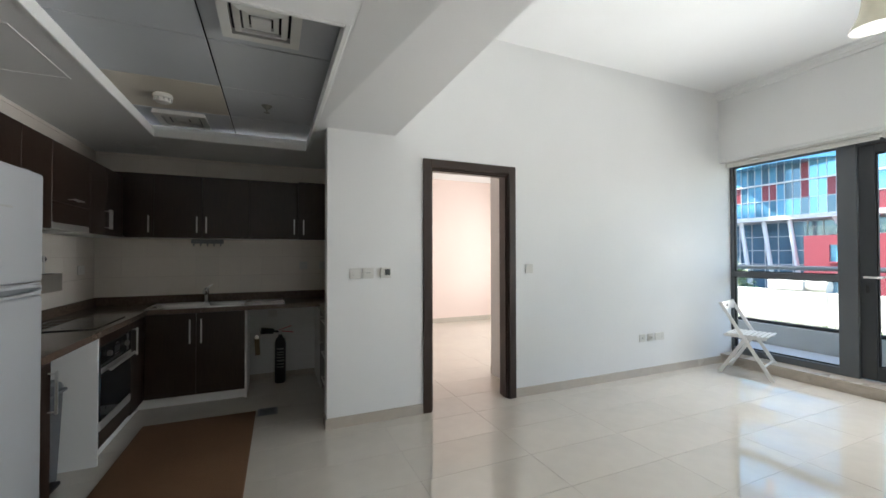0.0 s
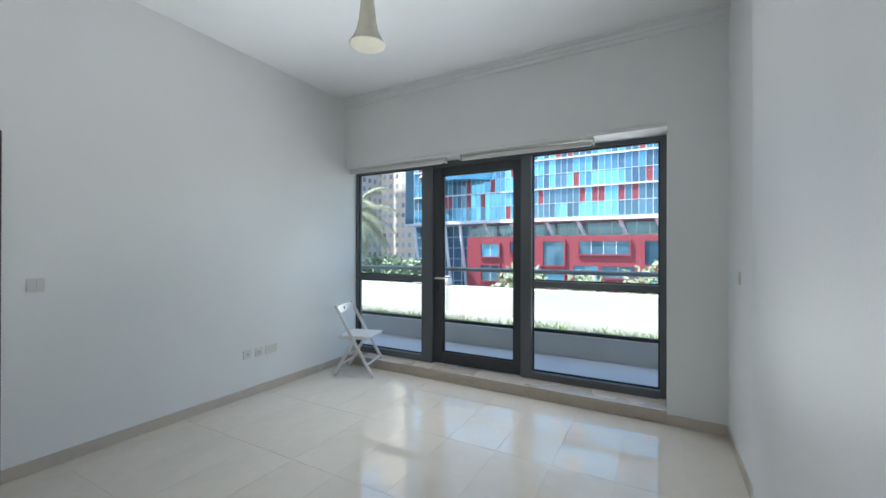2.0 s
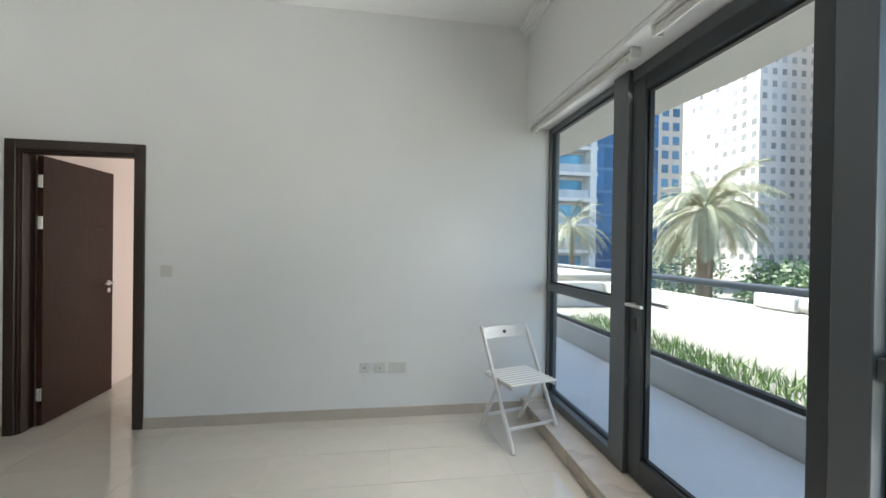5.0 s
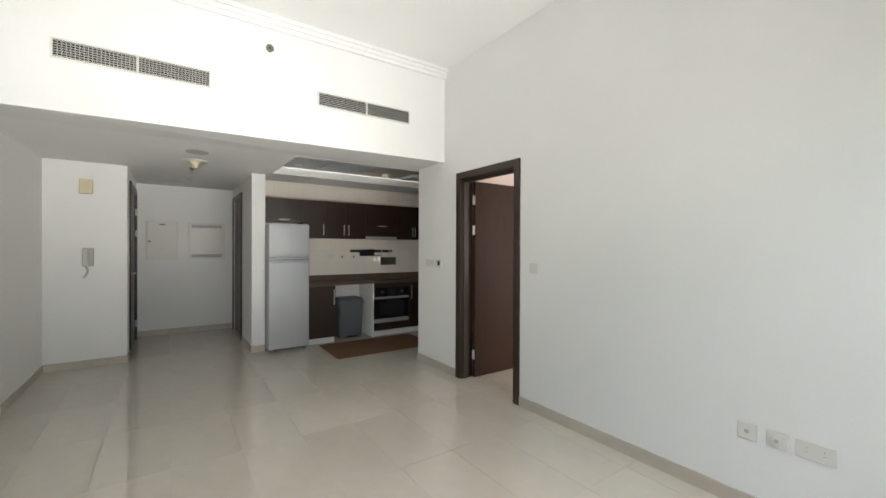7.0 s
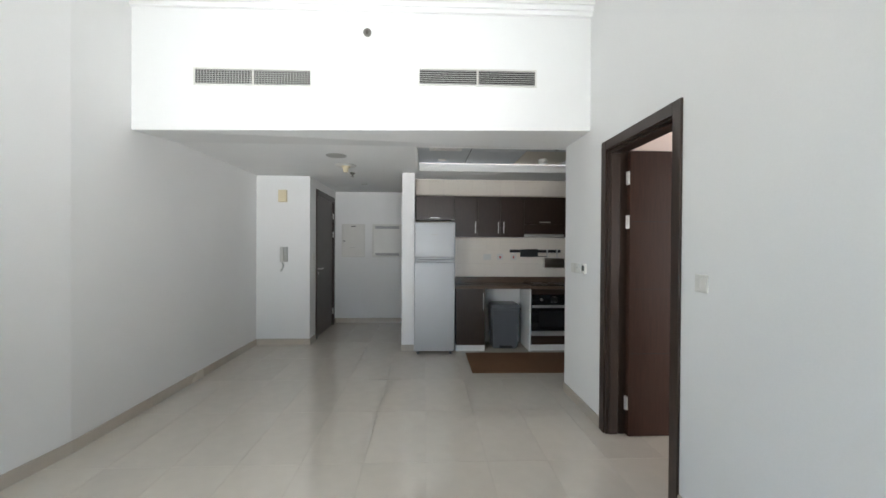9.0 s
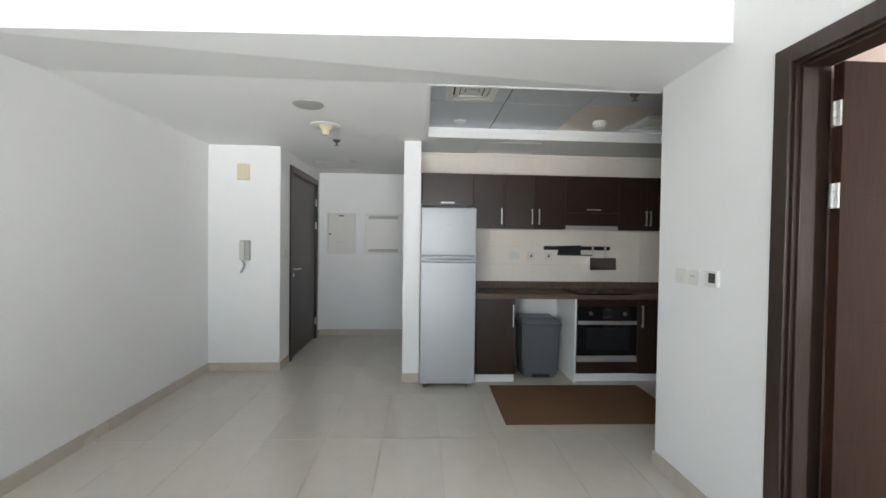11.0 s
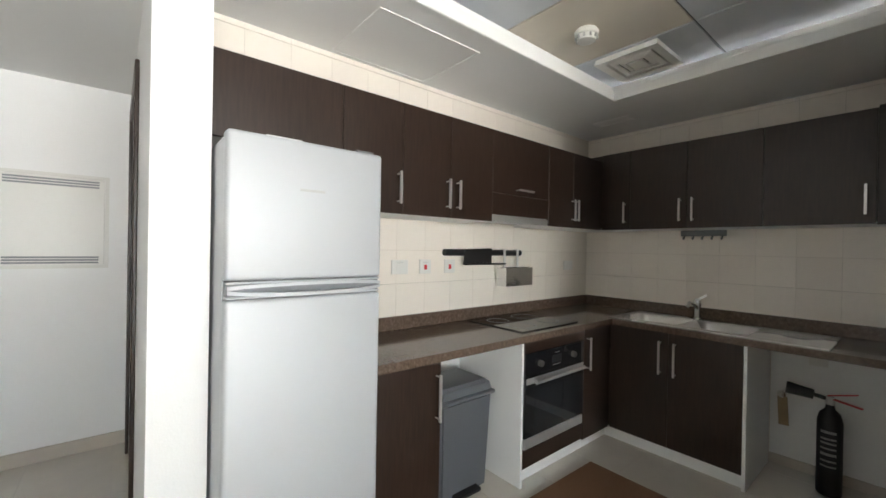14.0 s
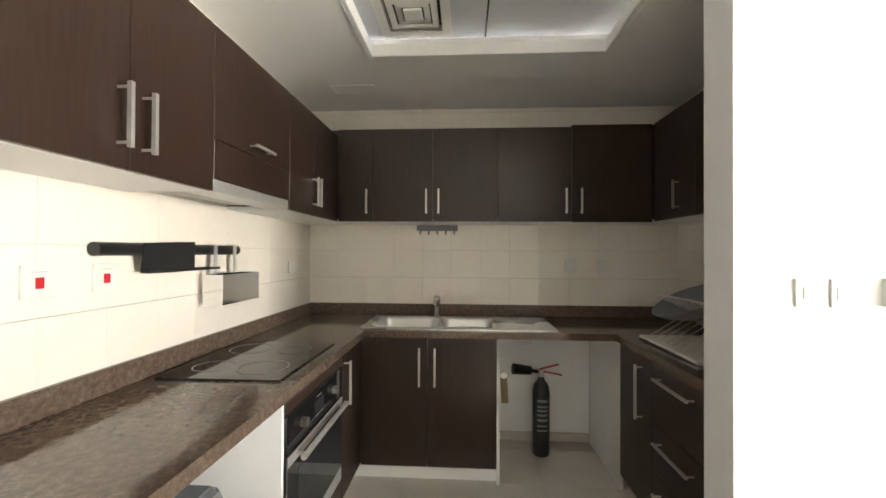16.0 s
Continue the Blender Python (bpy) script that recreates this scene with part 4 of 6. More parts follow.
# fire extinguisher
ex, ey = 1.035, YK - 0.195
fe = thing("fire_extinguisher", (ex, ey, 0), "black carbon dioxide fire extinguisher with red lever in the niche", "extinguisher")
bm = bmesh.new()
lathe(bm, [(0.0, 0.002), (0.05, 0.0), (0.056, 0.012), (0.056, 0.42), (0.045, 0.465), (0.022, 0.49), (0.018, 0.52)], 24, (ex, ey, 0))
part("cylinder", bm, BLACK, fe, smooth=True)
for z0, z1 in ((0.36, 0.375), (0.325, 0.335), (0.30, 0.31), (0.27, 0.28), (0.235, 0.25), (0.20, 0.21), (0.17, 0.18)):
    bm = bmesh.new()
    for k in range(8):
        a = radians(-125 + k * 9)
        b_ = radians(-125 + (k + 0.8) * 9)
        q = [bm.verts.new((ex + 0.0568 * math.cos(w), ey + 0.0568 * math.sin(w), z)) for w, z in ((a, z0), (b_, z0), (b_, z1), (a, z1))]
        bm.faces.new(q)
    part("label_line", bm, GREYPLASTIC, fe, "pale print on the cylinder")
bm = bmesh.new()
rod(bm, (ex, ey, 0.515), (ex, ey, 0.56), 0.02, 14)
part("valve", bm, STEEL, fe, smooth=True)
bm = bmesh.new()
bar(bm, (ex - 0.01, ey, 0.562), (ex + 0.11, ey - 0.03, 0.605), 0.02, 0.006)
bar(bm, (ex - 0.01, ey, 0.552), (ex + 0.13, ey - 0.03, 0.535), 0.02, 0.006)
part("lever", bm, RED, fe, "red squeeze lever")
bm = bmesh.new()
rod(bm, (ex - 0.02, ey, 0.545), (ex - 0.07, ey - 0.01, 0.555), 0.012, 12)
rod(bm, (ex - 0.07, ey - 0.01, 0.555), (ex - 0.19, ey - 0.03, 0.57), 0.028, 16, 0.036)
part("horn", bm, BLACK, fe, "black discharge horn", smooth=True)

# valve with tag in the niche
vx, vz = 0.80, 0.48
vt = thing("water_valve", (vx, YK - 0.02, vz - 0.2), "small chrome water valve with a cardboard tag", "valve")
bm = bmesh.new()
rod(bm, (vx, YK - 0.004, vz), (vx, YK - 0.07, vz), 0.012, 12)
rod(bm, (vx, YK - 0.07, vz), (vx, YK - 0.085, vz), 0.022, 14)
part("valve", bm, CHROME, vt, smooth=True)
bm = bmesh.new()
bar(bm, (vx, YK - 0.055, vz - 0.02), (vx + 0.01, YK - 0.06, vz - 0.20), 0.05, 0.008, up=(0, 1, 0))
part("tag", bm, mat("cardboard", (0.33, 0.24, 0.14), 0.9, grain=40), vt, "brown cardboard tag")


# ---- wall fittings ----
def plate(name, label, centre, w, h, face, category, extra=(), depth=0.009, material=None, group=""):
    """A wall plate; face 's', 'e' or 'n'; extra = (du, dz, w, h, depth, material, name)."""
    x, y, z = centre
    t = thing(name, (x, y, z - h / 2), label, category, group)

    def slab(u, v, ww, hh, d0, d1, bev):
        if face == 's':
            return B(x + u - ww / 2, x + u + ww / 2, y - d1, y - d0, z + v - hh / 2, z + v + hh / 2, bevel=bev)
        if face == 'n':
            return B(x + u - ww / 2, x + u + ww / 2, y + d0, y + d1, z + v - hh / 2, z + v + hh / 2, bevel=bev)
        return B(x + d0, x + d1, y + u - ww / 2, y + u + ww / 2, z + v - hh / 2, z + v + hh / 2, bevel=bev)

    part("plate", slab(0, 0, w, h, 0, depth, 0.002), material or PLASTIC, t)
    for du, dz_, ww, hh, dd, m_, nm in extra:
        part(nm, slab(du, dz_, ww, hh, depth, depth + dd, min(0.001, dd / 3)), m_, t)
    return t


ROCK = (0, 0, 0.05, 0.038, 0.003, PLASTIC, "rocker")
LINE = (0, 0.026, 0.045, 0.002, 0.0008, GREYPLASTIC, "marking")
plate("light_switch", "white plastic light switch on the wall beside the door", (3.262, YN, 1.235), 0.088, 0.088, 's', "switch", ((-0.019, 0, 0.034, 0.05, 0.003, PLASTIC, "rocker"), (0.019, 0, 0.034, 0.05, 0.003, PLASTIC, "rocker")))
plate("light_switch", "white plastic light switch on the wall end", (1.572, YN, 1.222), 0.092, 0.086, 's', "switch", (ROCK, (-0.018, -0.012, 0.004, 0.01, 0.0035, GREYPLASTIC, "marking")), group="plates beside the kitchen")
plate("light_switch", "white plastic isolator switch with a small window", (1.675, YN, 1.222), 0.092, 0.086, 's', "switch", ((0, 0, 0.06, 0.04, 0.003, PLASTIC, "rocker"), (0, 0.004, 0.04, 0.008, 0.0038, GREYPLASTIC, "marking")), group="plates beside the kitchen")
plate("thermostat", "small white wall thermostat with a dark display", (1.822, YN, 1.225), 0.085, 0.085, 's', "thermostat", ((0.012, 0.004, 0.045, 0.05, 0.004, mat("grey_display", (0.06, 0.07, 0.07), 0.2), "display"),), 0.02)
for k, (xx, extra) in enumerate(((4.795, ((0, 0, 0.02, 0.02, 0.002, GREYPLASTIC, "outlet"),)), (4.925, ((0, 0, 0.04, 0.04, 0.012, PLASTIC, "outlet"), (0, 0, 0.018, 0.018, 0.014, GREYPLASTIC, "marking"))), (5.06, tuple((u, v, a, b, 0.001, GREYPLASTIC, "slot") for u in (-0.033, 0.033) for v, a, b in ((0.014, 0.005, 0.010), (-0.006, 0.010, 0.004)))))):
    wdt = 0.148 if k == 2 else 0.088
    plate("wall_socket", ("white double socket low on the wall", "white aerial outlet low on the wall", "white blank outlet plate low on the wall")[2 - k], (xx + (0.012 if k == 2 else 0), YN, 0.425), wdt, 0.086, 's', "socket", extra, group="outlets in a row")
plate("light_switch", "white plastic switch on the wall near the window", (5.63, Y2, 1.285), 0.088, 0.088, 'n', "switch", (ROCK,))
REDK = (0, -0.004, 0.022, 0.03, 0.003, RED, "rocker")
plate("wall_socket", "white double socket on the cream tiles", (XW, 3.345, 1.255), 0.115, 0.085, 'e', "socket", (ROCK, LINE), group="switches over the worktop")
for yy in (3.535, 3.735):
    plate("cooker_switch", "white switch plate with a red rocker on the tiles", (XW, yy, 1.255), 0.088, 0.088, 'e', "switch", (REDK, LINE), group="switches over the worktop")
plate("wall_socket", "white double socket on the cream tiles by the corner", (XW, 5.105, 1.24), 0.13, 0.08, 'e', "socket", (ROCK,), group="switches over the worktop")
plate("wall_socket", "white double socket on the cream tiles over the drainer", (1.282, YK, 1.25), 0.088, 0.088, 's', "socket", (ROCK, LINE), group="switches over the worktop")
plate("wall_socket", "white socket on the cream tiles over the drainer", (1.499, YK, 1.25), 0.088, 0.088, 's', "socket", (ROCK,), group="switches over the worktop")
plate("wall_socket", "white socket high in the niche under the worktop", (0.96, YK - 0.004, 0.72), 0.088, 0.075, 's', "socket", (ROCK,))

# knife rail with a cleaver and a hanging box
k0, k1 = 3.675, 4.425
rl = thing("knife_rail", (XW + 0.02, (k0 + k1) / 2, 1.32), "black magnetic knife rail on the tiles", "rail")
bm = bmesh.new()
rod(bm, (XW + 0.022, k0, 1.345), (XW + 0.022, k1, 1.345), 0.022, 14)
part("rail", bm, BLACK, rl, smooth=True)
for yy in (k0 + 0.1, k1 - 0.1):
    part("mount", B(XW, XW + 0.01, yy - 0.02, yy + 0.02, 1.33, 1.36), BLACK, rl)
kn = thing("cleaver", (XW + 0.05, 3.95, 1.262), "black kitchen cleaver stuck to the rail", "knife")
bm = bmesh.new()
prism(bm, [(0, 0), (0.265, 0), (0.265, 0.105), (0.012, 0.095)], 0, 0.004)
bmesh.ops.transform(bm, verts=bm.verts[:], matrix=Matrix(((0, 0, 1, XW + 0.048), (1, 0, 0, 3.82), (0, 1, 0, 1.272), (0, 0, 0, 1))))
part("blade", bm, BLACK, kn)
part("guard", B(XW + 0.044, XW + 0.085, 3.82, 4.205, 1.262, 1.273, bevel=0.003), BLACK, kn)
hbx = thing("hanging_box", (XW + 0.06, 4.28, 1.105), "stainless steel box hanging from the knife rail", "container")
q0, q1 = 4.165, 4.46
bm = bmesh.new()
for args in ((XW + 0.03, XW + 0.034, q0, q1, 1.108, 1.238), (XW + 0.116, XW + 0.12, q0, q1, 1.108, 1.238), (XW + 0.034, XW + 0.116, q0, q0 + 0.004, 1.108, 1.238), (XW + 0.034, XW + 0.116, q1 - 0.004, q1, 1.108, 1.238), (XW + 0.034, XW + 0.116, q0 + 0.004, q1 - 0.004, 1.108, 1.112)):
    box(bm, *args)
part("box", bm, CHROME, hbx)
for yy in (q0 + 0.06, q1 - 0.09):
    bm = bmesh.new()
    bar(bm, (XW + 0.048, yy, 1.238), (XW + 0.048, yy, 1.372), 0.022, 0.003, up=(1, 0, 0))
    bar(bm, (XW + 0.049, yy, 1.37), (XW + 0.01, yy, 1.37), 0.022, 0.003)
    part("hook", bm, STEEL, hbx)
hk = thing("hook_rail", (0.32, YK, 1.47), "grey plastic rail with five hooks on the tiles", "rail")
part("backing", B(0.172, 0.47, YK - 0.014, YK, 1.495, 1.538, bevel=0.003), FRIDGE_DARK, hk)
for k in range(5):
    bm = bmesh.new()
    xx = 0.20 + k * 0.0615
    rod(bm, (xx, YK - 0.012, 1.495), (xx, YK - 0.035, 1.47), 0.006, 8)
    rod(bm, (xx, YK - 0.035, 1.47), (xx, YK - 0.04, 1.485), 0.006, 8)
    part("hook", bm, FRIDGE_DARK, hk, smooth=True)

# dish rack on the east worktop
dk = thing("dish_rack", (1.66, 4.45, CZ), "folding wire dish rack with tray on the worktop", "dish rack")
part("tray", B(1.46, 1.90, 4.18, 4.72, CZ + 0.004, CZ + 0.018, bevel=0.004), PLASTIC, dk)
for k in range(9):
    yy = 4.22 + k * 0.058
    bm = bmesh.new()
    rod(bm, (1.50, yy, CZ + 0.02), (1.86, yy, CZ + 0.25), 0.003, 6)
    rod(bm, (1.86, yy, CZ + 0.02), (1.50, yy, CZ + 0.25), 0.003, 6)
    part("wire", bm, STEEL, dk)
for xx in (1.50, 1.86):
    bm = bmesh.new()
    rod(bm, (xx, 4.20, CZ + 0.25), (xx, 4.70, CZ + 0.25), 0.005, 8)
    part("side_bar", bm, STEEL, dk)
wk = thing("pan", (1.60, 4.52, CZ + 0.2), "dark pan leaning in the dish rack", "pan")
bm = bmesh.new()
lathe(bm, [(0.0, 0), (0.07, 0.0), (0.13, 0.035), (0.17, 0.075), (0.166, 0.076), (0.125, 0.04), (0.0, 0.008)], 28)
bmesh.ops.rotate(bm, verts=bm.verts[:], cent=(0, 0, 0), matrix=Matrix.Rotation(radians(-28), 3, 'Y'))
bmesh.ops.translate(bm, verts=bm.verts[:], vec=(1.62, 4.48, CZ + 0.17))
part("bowl", bm, FRIDGE_DARK, wk, smooth=True)
bm = bmesh.new()
rod(bm, (1.76, 4.52, CZ + 0.30), (1.86, 4.60, CZ + 0.36), 0.011, 10)
part("handle", bm, BLACK, wk, smooth=True)

# rug and floor drain
bm = B(0.0, 0.815, 2.965, 4.42, 0.001, 0.012, bevel=0.004)
bmesh.ops.rotate(bm, verts=bm.verts[:], cent=(0.4, 3.7, 0), matrix=Matrix.Rotation(radians(-0.8), 3, 'Z'))
solid("rug", bm, RUG, "worn brown short-pile kitchen rug on the tiles", "rug")
fd = thing("floor_drain", (0.92, 4.38, 0), "grey metal floor drain cover by the niche", "drain")
part("cover", B(0.84, 1.00, 4.295, 4.465, 0.001, 0.005, bevel=0.002), FRIDGE_DARK, fd)
bm = bmesh.new()
for k in range(5):
    box(bm, 0.86, 0.98, 4.315 + k * 0.03, 4.325 + k * 0.03, 0.005, 0.0062)
part("slots", bm, BLACK, fd)

# ---- ceiling fittings ----
def square_diffuser(x, y, z):
    t = thing("ceiling_vent", (x, y, z - 0.02), "white square stepped ceiling air diffuser", "vent", "diffusers over the kitchen")
    for k, (r0, r1, z0, z1) in enumerate(((0.18, 0.135, 0.0, -0.012), (0.12, 0.09, 0.008, -0.012), (0.08, 0.054, 0.012, -0.006))):
        bm = bmesh.new()
        vs = [[bm.verts.new((x + sx * r, y + sy * r, z + zz)) for sx, sy in ((-1, -1), (1, -1), (1, 1), (-1, 1))] for r, zz in ((r0, z0 - 0.014), (r0, z0 - 0.002), (r1, z1 + 0.014), (r1, z1))]
        for p, q in zip(vs, vs[1:] + vs[:1]):
            for i in range(4):
                bm.faces.new((p[i], p[(i + 1) % 4], q[(i + 1) % 4], q[i]))
        bmesh.ops.recalc_face_normals(bm, faces=bm.faces[:])
        part("frame" if k == 0 else "louvre", bm, PLASTIC, t)
    part("core", B(x - 0.045, x + 0.045, y - 0.045, y + 0.045, z - 0.012, z + 0.0, bevel=0.004), PLASTIC, t)
    # dark plate paints the shade between the louvres
    part("throat", B(x - 0.133, x + 0.133, y - 0.133, y + 0.133, z + 0.0145, z + 0.0165), RECESS_SHADE, t)
    bm = bmesh.new()
    for args in ((-0.175, 0.175, -0.175, -0.135), (-0.175, 0.175, 0.135, 0.175), (-0.175, -0.135, -0.135, 0.135), (0.135, 0.175, -0.135, 0.135)):
        box(bm, x + args[0], x + args[1], y + args[2], y + args[3], z - 0.006, z + 0.0175)
    part("collar", bm, PLASTIC, t)


square_diffuser(0.90, 2.65, ZP - 0.018)
square_diffuser(0.27, 4.42, ZP - 0.018)


def detector(x, y, z, name="smoke_detector", label="round white smoke detector on the ceiling"):
    t = thing(name, (x, y, z - 0.06), label, "detector")
    bm = bmesh.new()
    lathe(bm, [(0.035, -0.062), (0.045, -0.058), (0.05, -0.035), (0.058, -0.03), (0.06, -0.012), (0.05, 0.0)], 24, (x, y, z))
    part("body", bm, PLASTIC, t, smooth=True)
    bm = bmesh.new()
    for k in range(10):
        a = 2 * math.pi * k / 10
        box(bm, x + 0.0515 * math.cos(a) - 0.005, x + 0.0515 * math.cos(a) + 0.005, y + 0.0515 * math.sin(a) - 0.005, y + 0.0515 * math.sin(a) + 0.005, z - 0.052, z - 0.036)
    part("slots", bm, GREYPLASTIC, t)


def sprinkler(x, y, z):
    t = thing("sprinkler", (x, y, z - 0.05), "chrome fire sprinkler head in the ceiling", "sprinkler", "sprinkler heads")
    bm = bmesh.new()
    lathe(bm, [(0.012, -0.03), (0.036, -0.006), (0.04, 0.0)], 20, (x, y, z))
    part("rose", bm, DARK_CHROME, t, smooth=True)
    bm = bmesh.new()
    rod(bm, (x, y, z - 0.05), (x, y, z - 0.028), 0.007, 8)
    rod(bm, (x, y, z - 0.053), (x, y, z - 0.05), 0.022, 14)
    part("deflector", bm, DARK_CHROME, t, smooth=True)


detector(0.24, 3.90, ZP)
sprinkler(0.91, 3.86, ZP)
sprinkler(-0.20, 1.45, Z1)
pl = thing("ceiling_plate", (TX0 + 0.12, 2.64, ZP - 0.01), "round white blank plate on the ceiling panel", "plate")
bm = bmesh.new()
lathe(bm, [(0.05, -0.008), (0.056, -0.004), (0.056, 0)], 24, (TX0 + 0.12, 2.64, ZP))
part("disc", bm, PLASTIC, pl, smooth=True)
ac = thing("ceiling_light", (0.30, 1.46, Z1 - 0.1), "white round ceiling lamp holder on a wide rose", "lamp")
bm = bmesh.new()
lathe(bm, [(0.11, -0.014), (0.125, -0.006), (0.125, 0)], 28, (0.30, 1.46, Z1))
part("rose", bm, PLASTIC, ac, smooth=True)
bm = bmesh.new()
lathe(bm, [(0.022, -0.085), (0.028, -0.08), (0.034, -0.04), (0.06, -0.014)], 20, (0.30, 1.46, Z1))
part("holder", bm, OLDPLASTIC, ac, smooth=True)
ds = thing("ceiling_speaker", (0.82, 1.46, Z1 - 0.01), "round flush grille in the lowered ceiling", "grille")
bm = bmesh.new()
lathe(bm, [(0.085, -0.008), (0.105, -0.006), (0.11, 0)], 28, (0.82, 1.46, Z1))
part("grille", bm, GREYPLASTIC, ds, smooth=True)
dl = thing("downlight", (-1.16, 1.46, Z1 - 0.02), "small chrome downlight in the hall ceiling", "lamp")
bm = bmesh.new()
lathe(bm, [(0.03, -0.018), (0.045, -0.012), (0.05, 0)], 20, (-1.16, 1.46, Z1))
part("ring", bm, STEEL, dl, smooth=True)
for name, x0, x1, y0, y1 in (("ceiling_hatch", -0.595, -0.11, 2.89, 3.48), ("ceiling_hatch", -1.75, -1.3, 0.95, 1.4), ("ceiling_hatch", -0.33, -0.05, 4.965, 5.08)):
    bm = bmesh.new()
    w = 0.006
    for args in ((x0, x1, y0, y0 + w), (x0, x1, y1 - w, y1), (x0, x0 + w, y0 + w, y1 - w), (x1 - w, x1, y0 + w, y1 - w)):
        box(bm, *args, Z1 - 0.004, Z1)
    box(bm, x0 + w + 0.002, x1 - w - 0.002, y0 + w + 0.002, y1 - w - 0.002, Z1 - 0.0015, Z1)
    structure(name, bm, CEIL, "white access hatch flush in the lowered ceiling", "hatch")

# ---- bulkhead fittings ----
def air_grille(yc_, z, w, h, grid):
    t = thing("air_grille", (0, 0, 0), "white metal air grille in the bulkhead with a dark grid" if grid else "white metal air grille in the bulkhead with horizontal slats", "vent", "grilles in the bulkhead")
    fr_ = bmesh.new()
    b_ = 0.012
    for args in ((-w / 2, w / 2, -h / 2, -h / 2 + b_), (-w / 2, w / 2, h / 2 - b_, h / 2), (-w / 2, -w / 2 + b_, -h / 2 + b_, h / 2 - b_), (w / 2 - b_, w / 2, -h / 2 + b_, h / 2 - b_), (-0.008, 0.008, -h / 2 + b_, h / 2 - b_)):
        box(fr_, 0.0, 0.012, args[0], args[1], args[2], args[3])
    part("frame", fr_, PLASTIC, t)
    # dark sheet on the bulkhead face paints the shade behind the slats
    part("backing", B(0.0005, 0.002, -w / 2 + b_, w / 2 - b_, -h / 2 + b_, h / 2 - b_), RECESS_SHADE, t)
    n = 7
    for k in range(n):
        zz = -h / 2 + b_ + (k + 0.5) * (h - 2 * b_) / n
        for s in (-1, 1):
            y0, y1 = (0.008, w / 2 - b_) if s > 0 else (-w / 2 + b_, -0.008)
            part("slat", B(0.003, 0.010, y0, y1, zz - 0.0022, zz + 0.0022), GREYPLASTIC, t)
    if grid:
        bm = bmesh.new()
        m = 40
        for k in range(1, m):
            yy = -w / 2 + b_ + k * (w - 2 * b_) / m
            box(bm, 0.003, 0.0095, yy - 0.002, yy + 0.002, -h / 2 + b_, h / 2 - b_)
        tagged(part("grid", bm, GREYPLASTIC, t), kind="stuff")
    t.location = (bulk_x(yc_) + 0.0005, yc_, z)
    t.rotation_euler = (0, 0, -0.014)


air_grille(1.026, 2.77, 0.946, 0.143, True)
air_grille(2.852, 2.802, 0.98, 0.144, False)
sw = thing("sidewall_sprinkler", (bulk_x(1.946), 1.946, 3.12), "chrome sidewall sprinkler in the bulkhead", "sprinkler")
bm = bmesh.new()
rod(bm, (bulk_x(1.946), 1.946, 3.153), (bulk_x(1.946) + 0.012, 1.946, 3.153), 0.033, 20)
rod(bm, (bulk_x(1.946) + 0.012, 1.946, 3.153), (bulk_x(1.946) + 0.05, 1.946, 3.153), 0.012, 10)
part("head", bm, DARK_CHROME, sw, smooth=True)

# ---- hall fittings ----
bell = thing("door_chime", (IX, 0.43, 2.01), "yellowed plastic door chime box on the wall", "door chime")
part("cover", B(IX, IX + 0.045, 0.37, 0.485, 2.015, 2.185, bevel=0.006, segments=2), OLDPLASTIC, bell)
part("grille", B(IX + 0.045, IX + 0.0465, 0.385, 0.47, 2.03, 2.07), OLDPLASTIC, bell)
ph = thing("intercom_phone", (IX, 0.44, 1.17), "grey wall intercom handset with curled cord", "intercom")
part("base", B(IX, IX + 0.03, 0.395, 0.495, 1.175, 1.385, bevel=0.005), GREYPLASTIC, ph)
part("handset", B(IX + 0.03, IX + 0.062, 0.40, 0.45, 1.18, 1.38, bevel=0.010, segments=2), mat("pale_grey_plastic", (0.52, 0.52, 0.49), 0.4), ph, "pale grey handset")
bm = bmesh.new()
pts = [Vector((IX + 0.035 + 0.012 * math.cos(k * 1.3), 0.425 + 0.012 * math.sin(k * 1.3) + 0.02 * math.sin(k / 12.0), 1.175 - 0.0028 * k)) for k in range(48)]
for p, q in zip(pts, pts[1:]):
    rod(bm, p, q, 0.004, 5)
part("cord", bm, GREYPLASTIC, ph, "grey coiled cord")


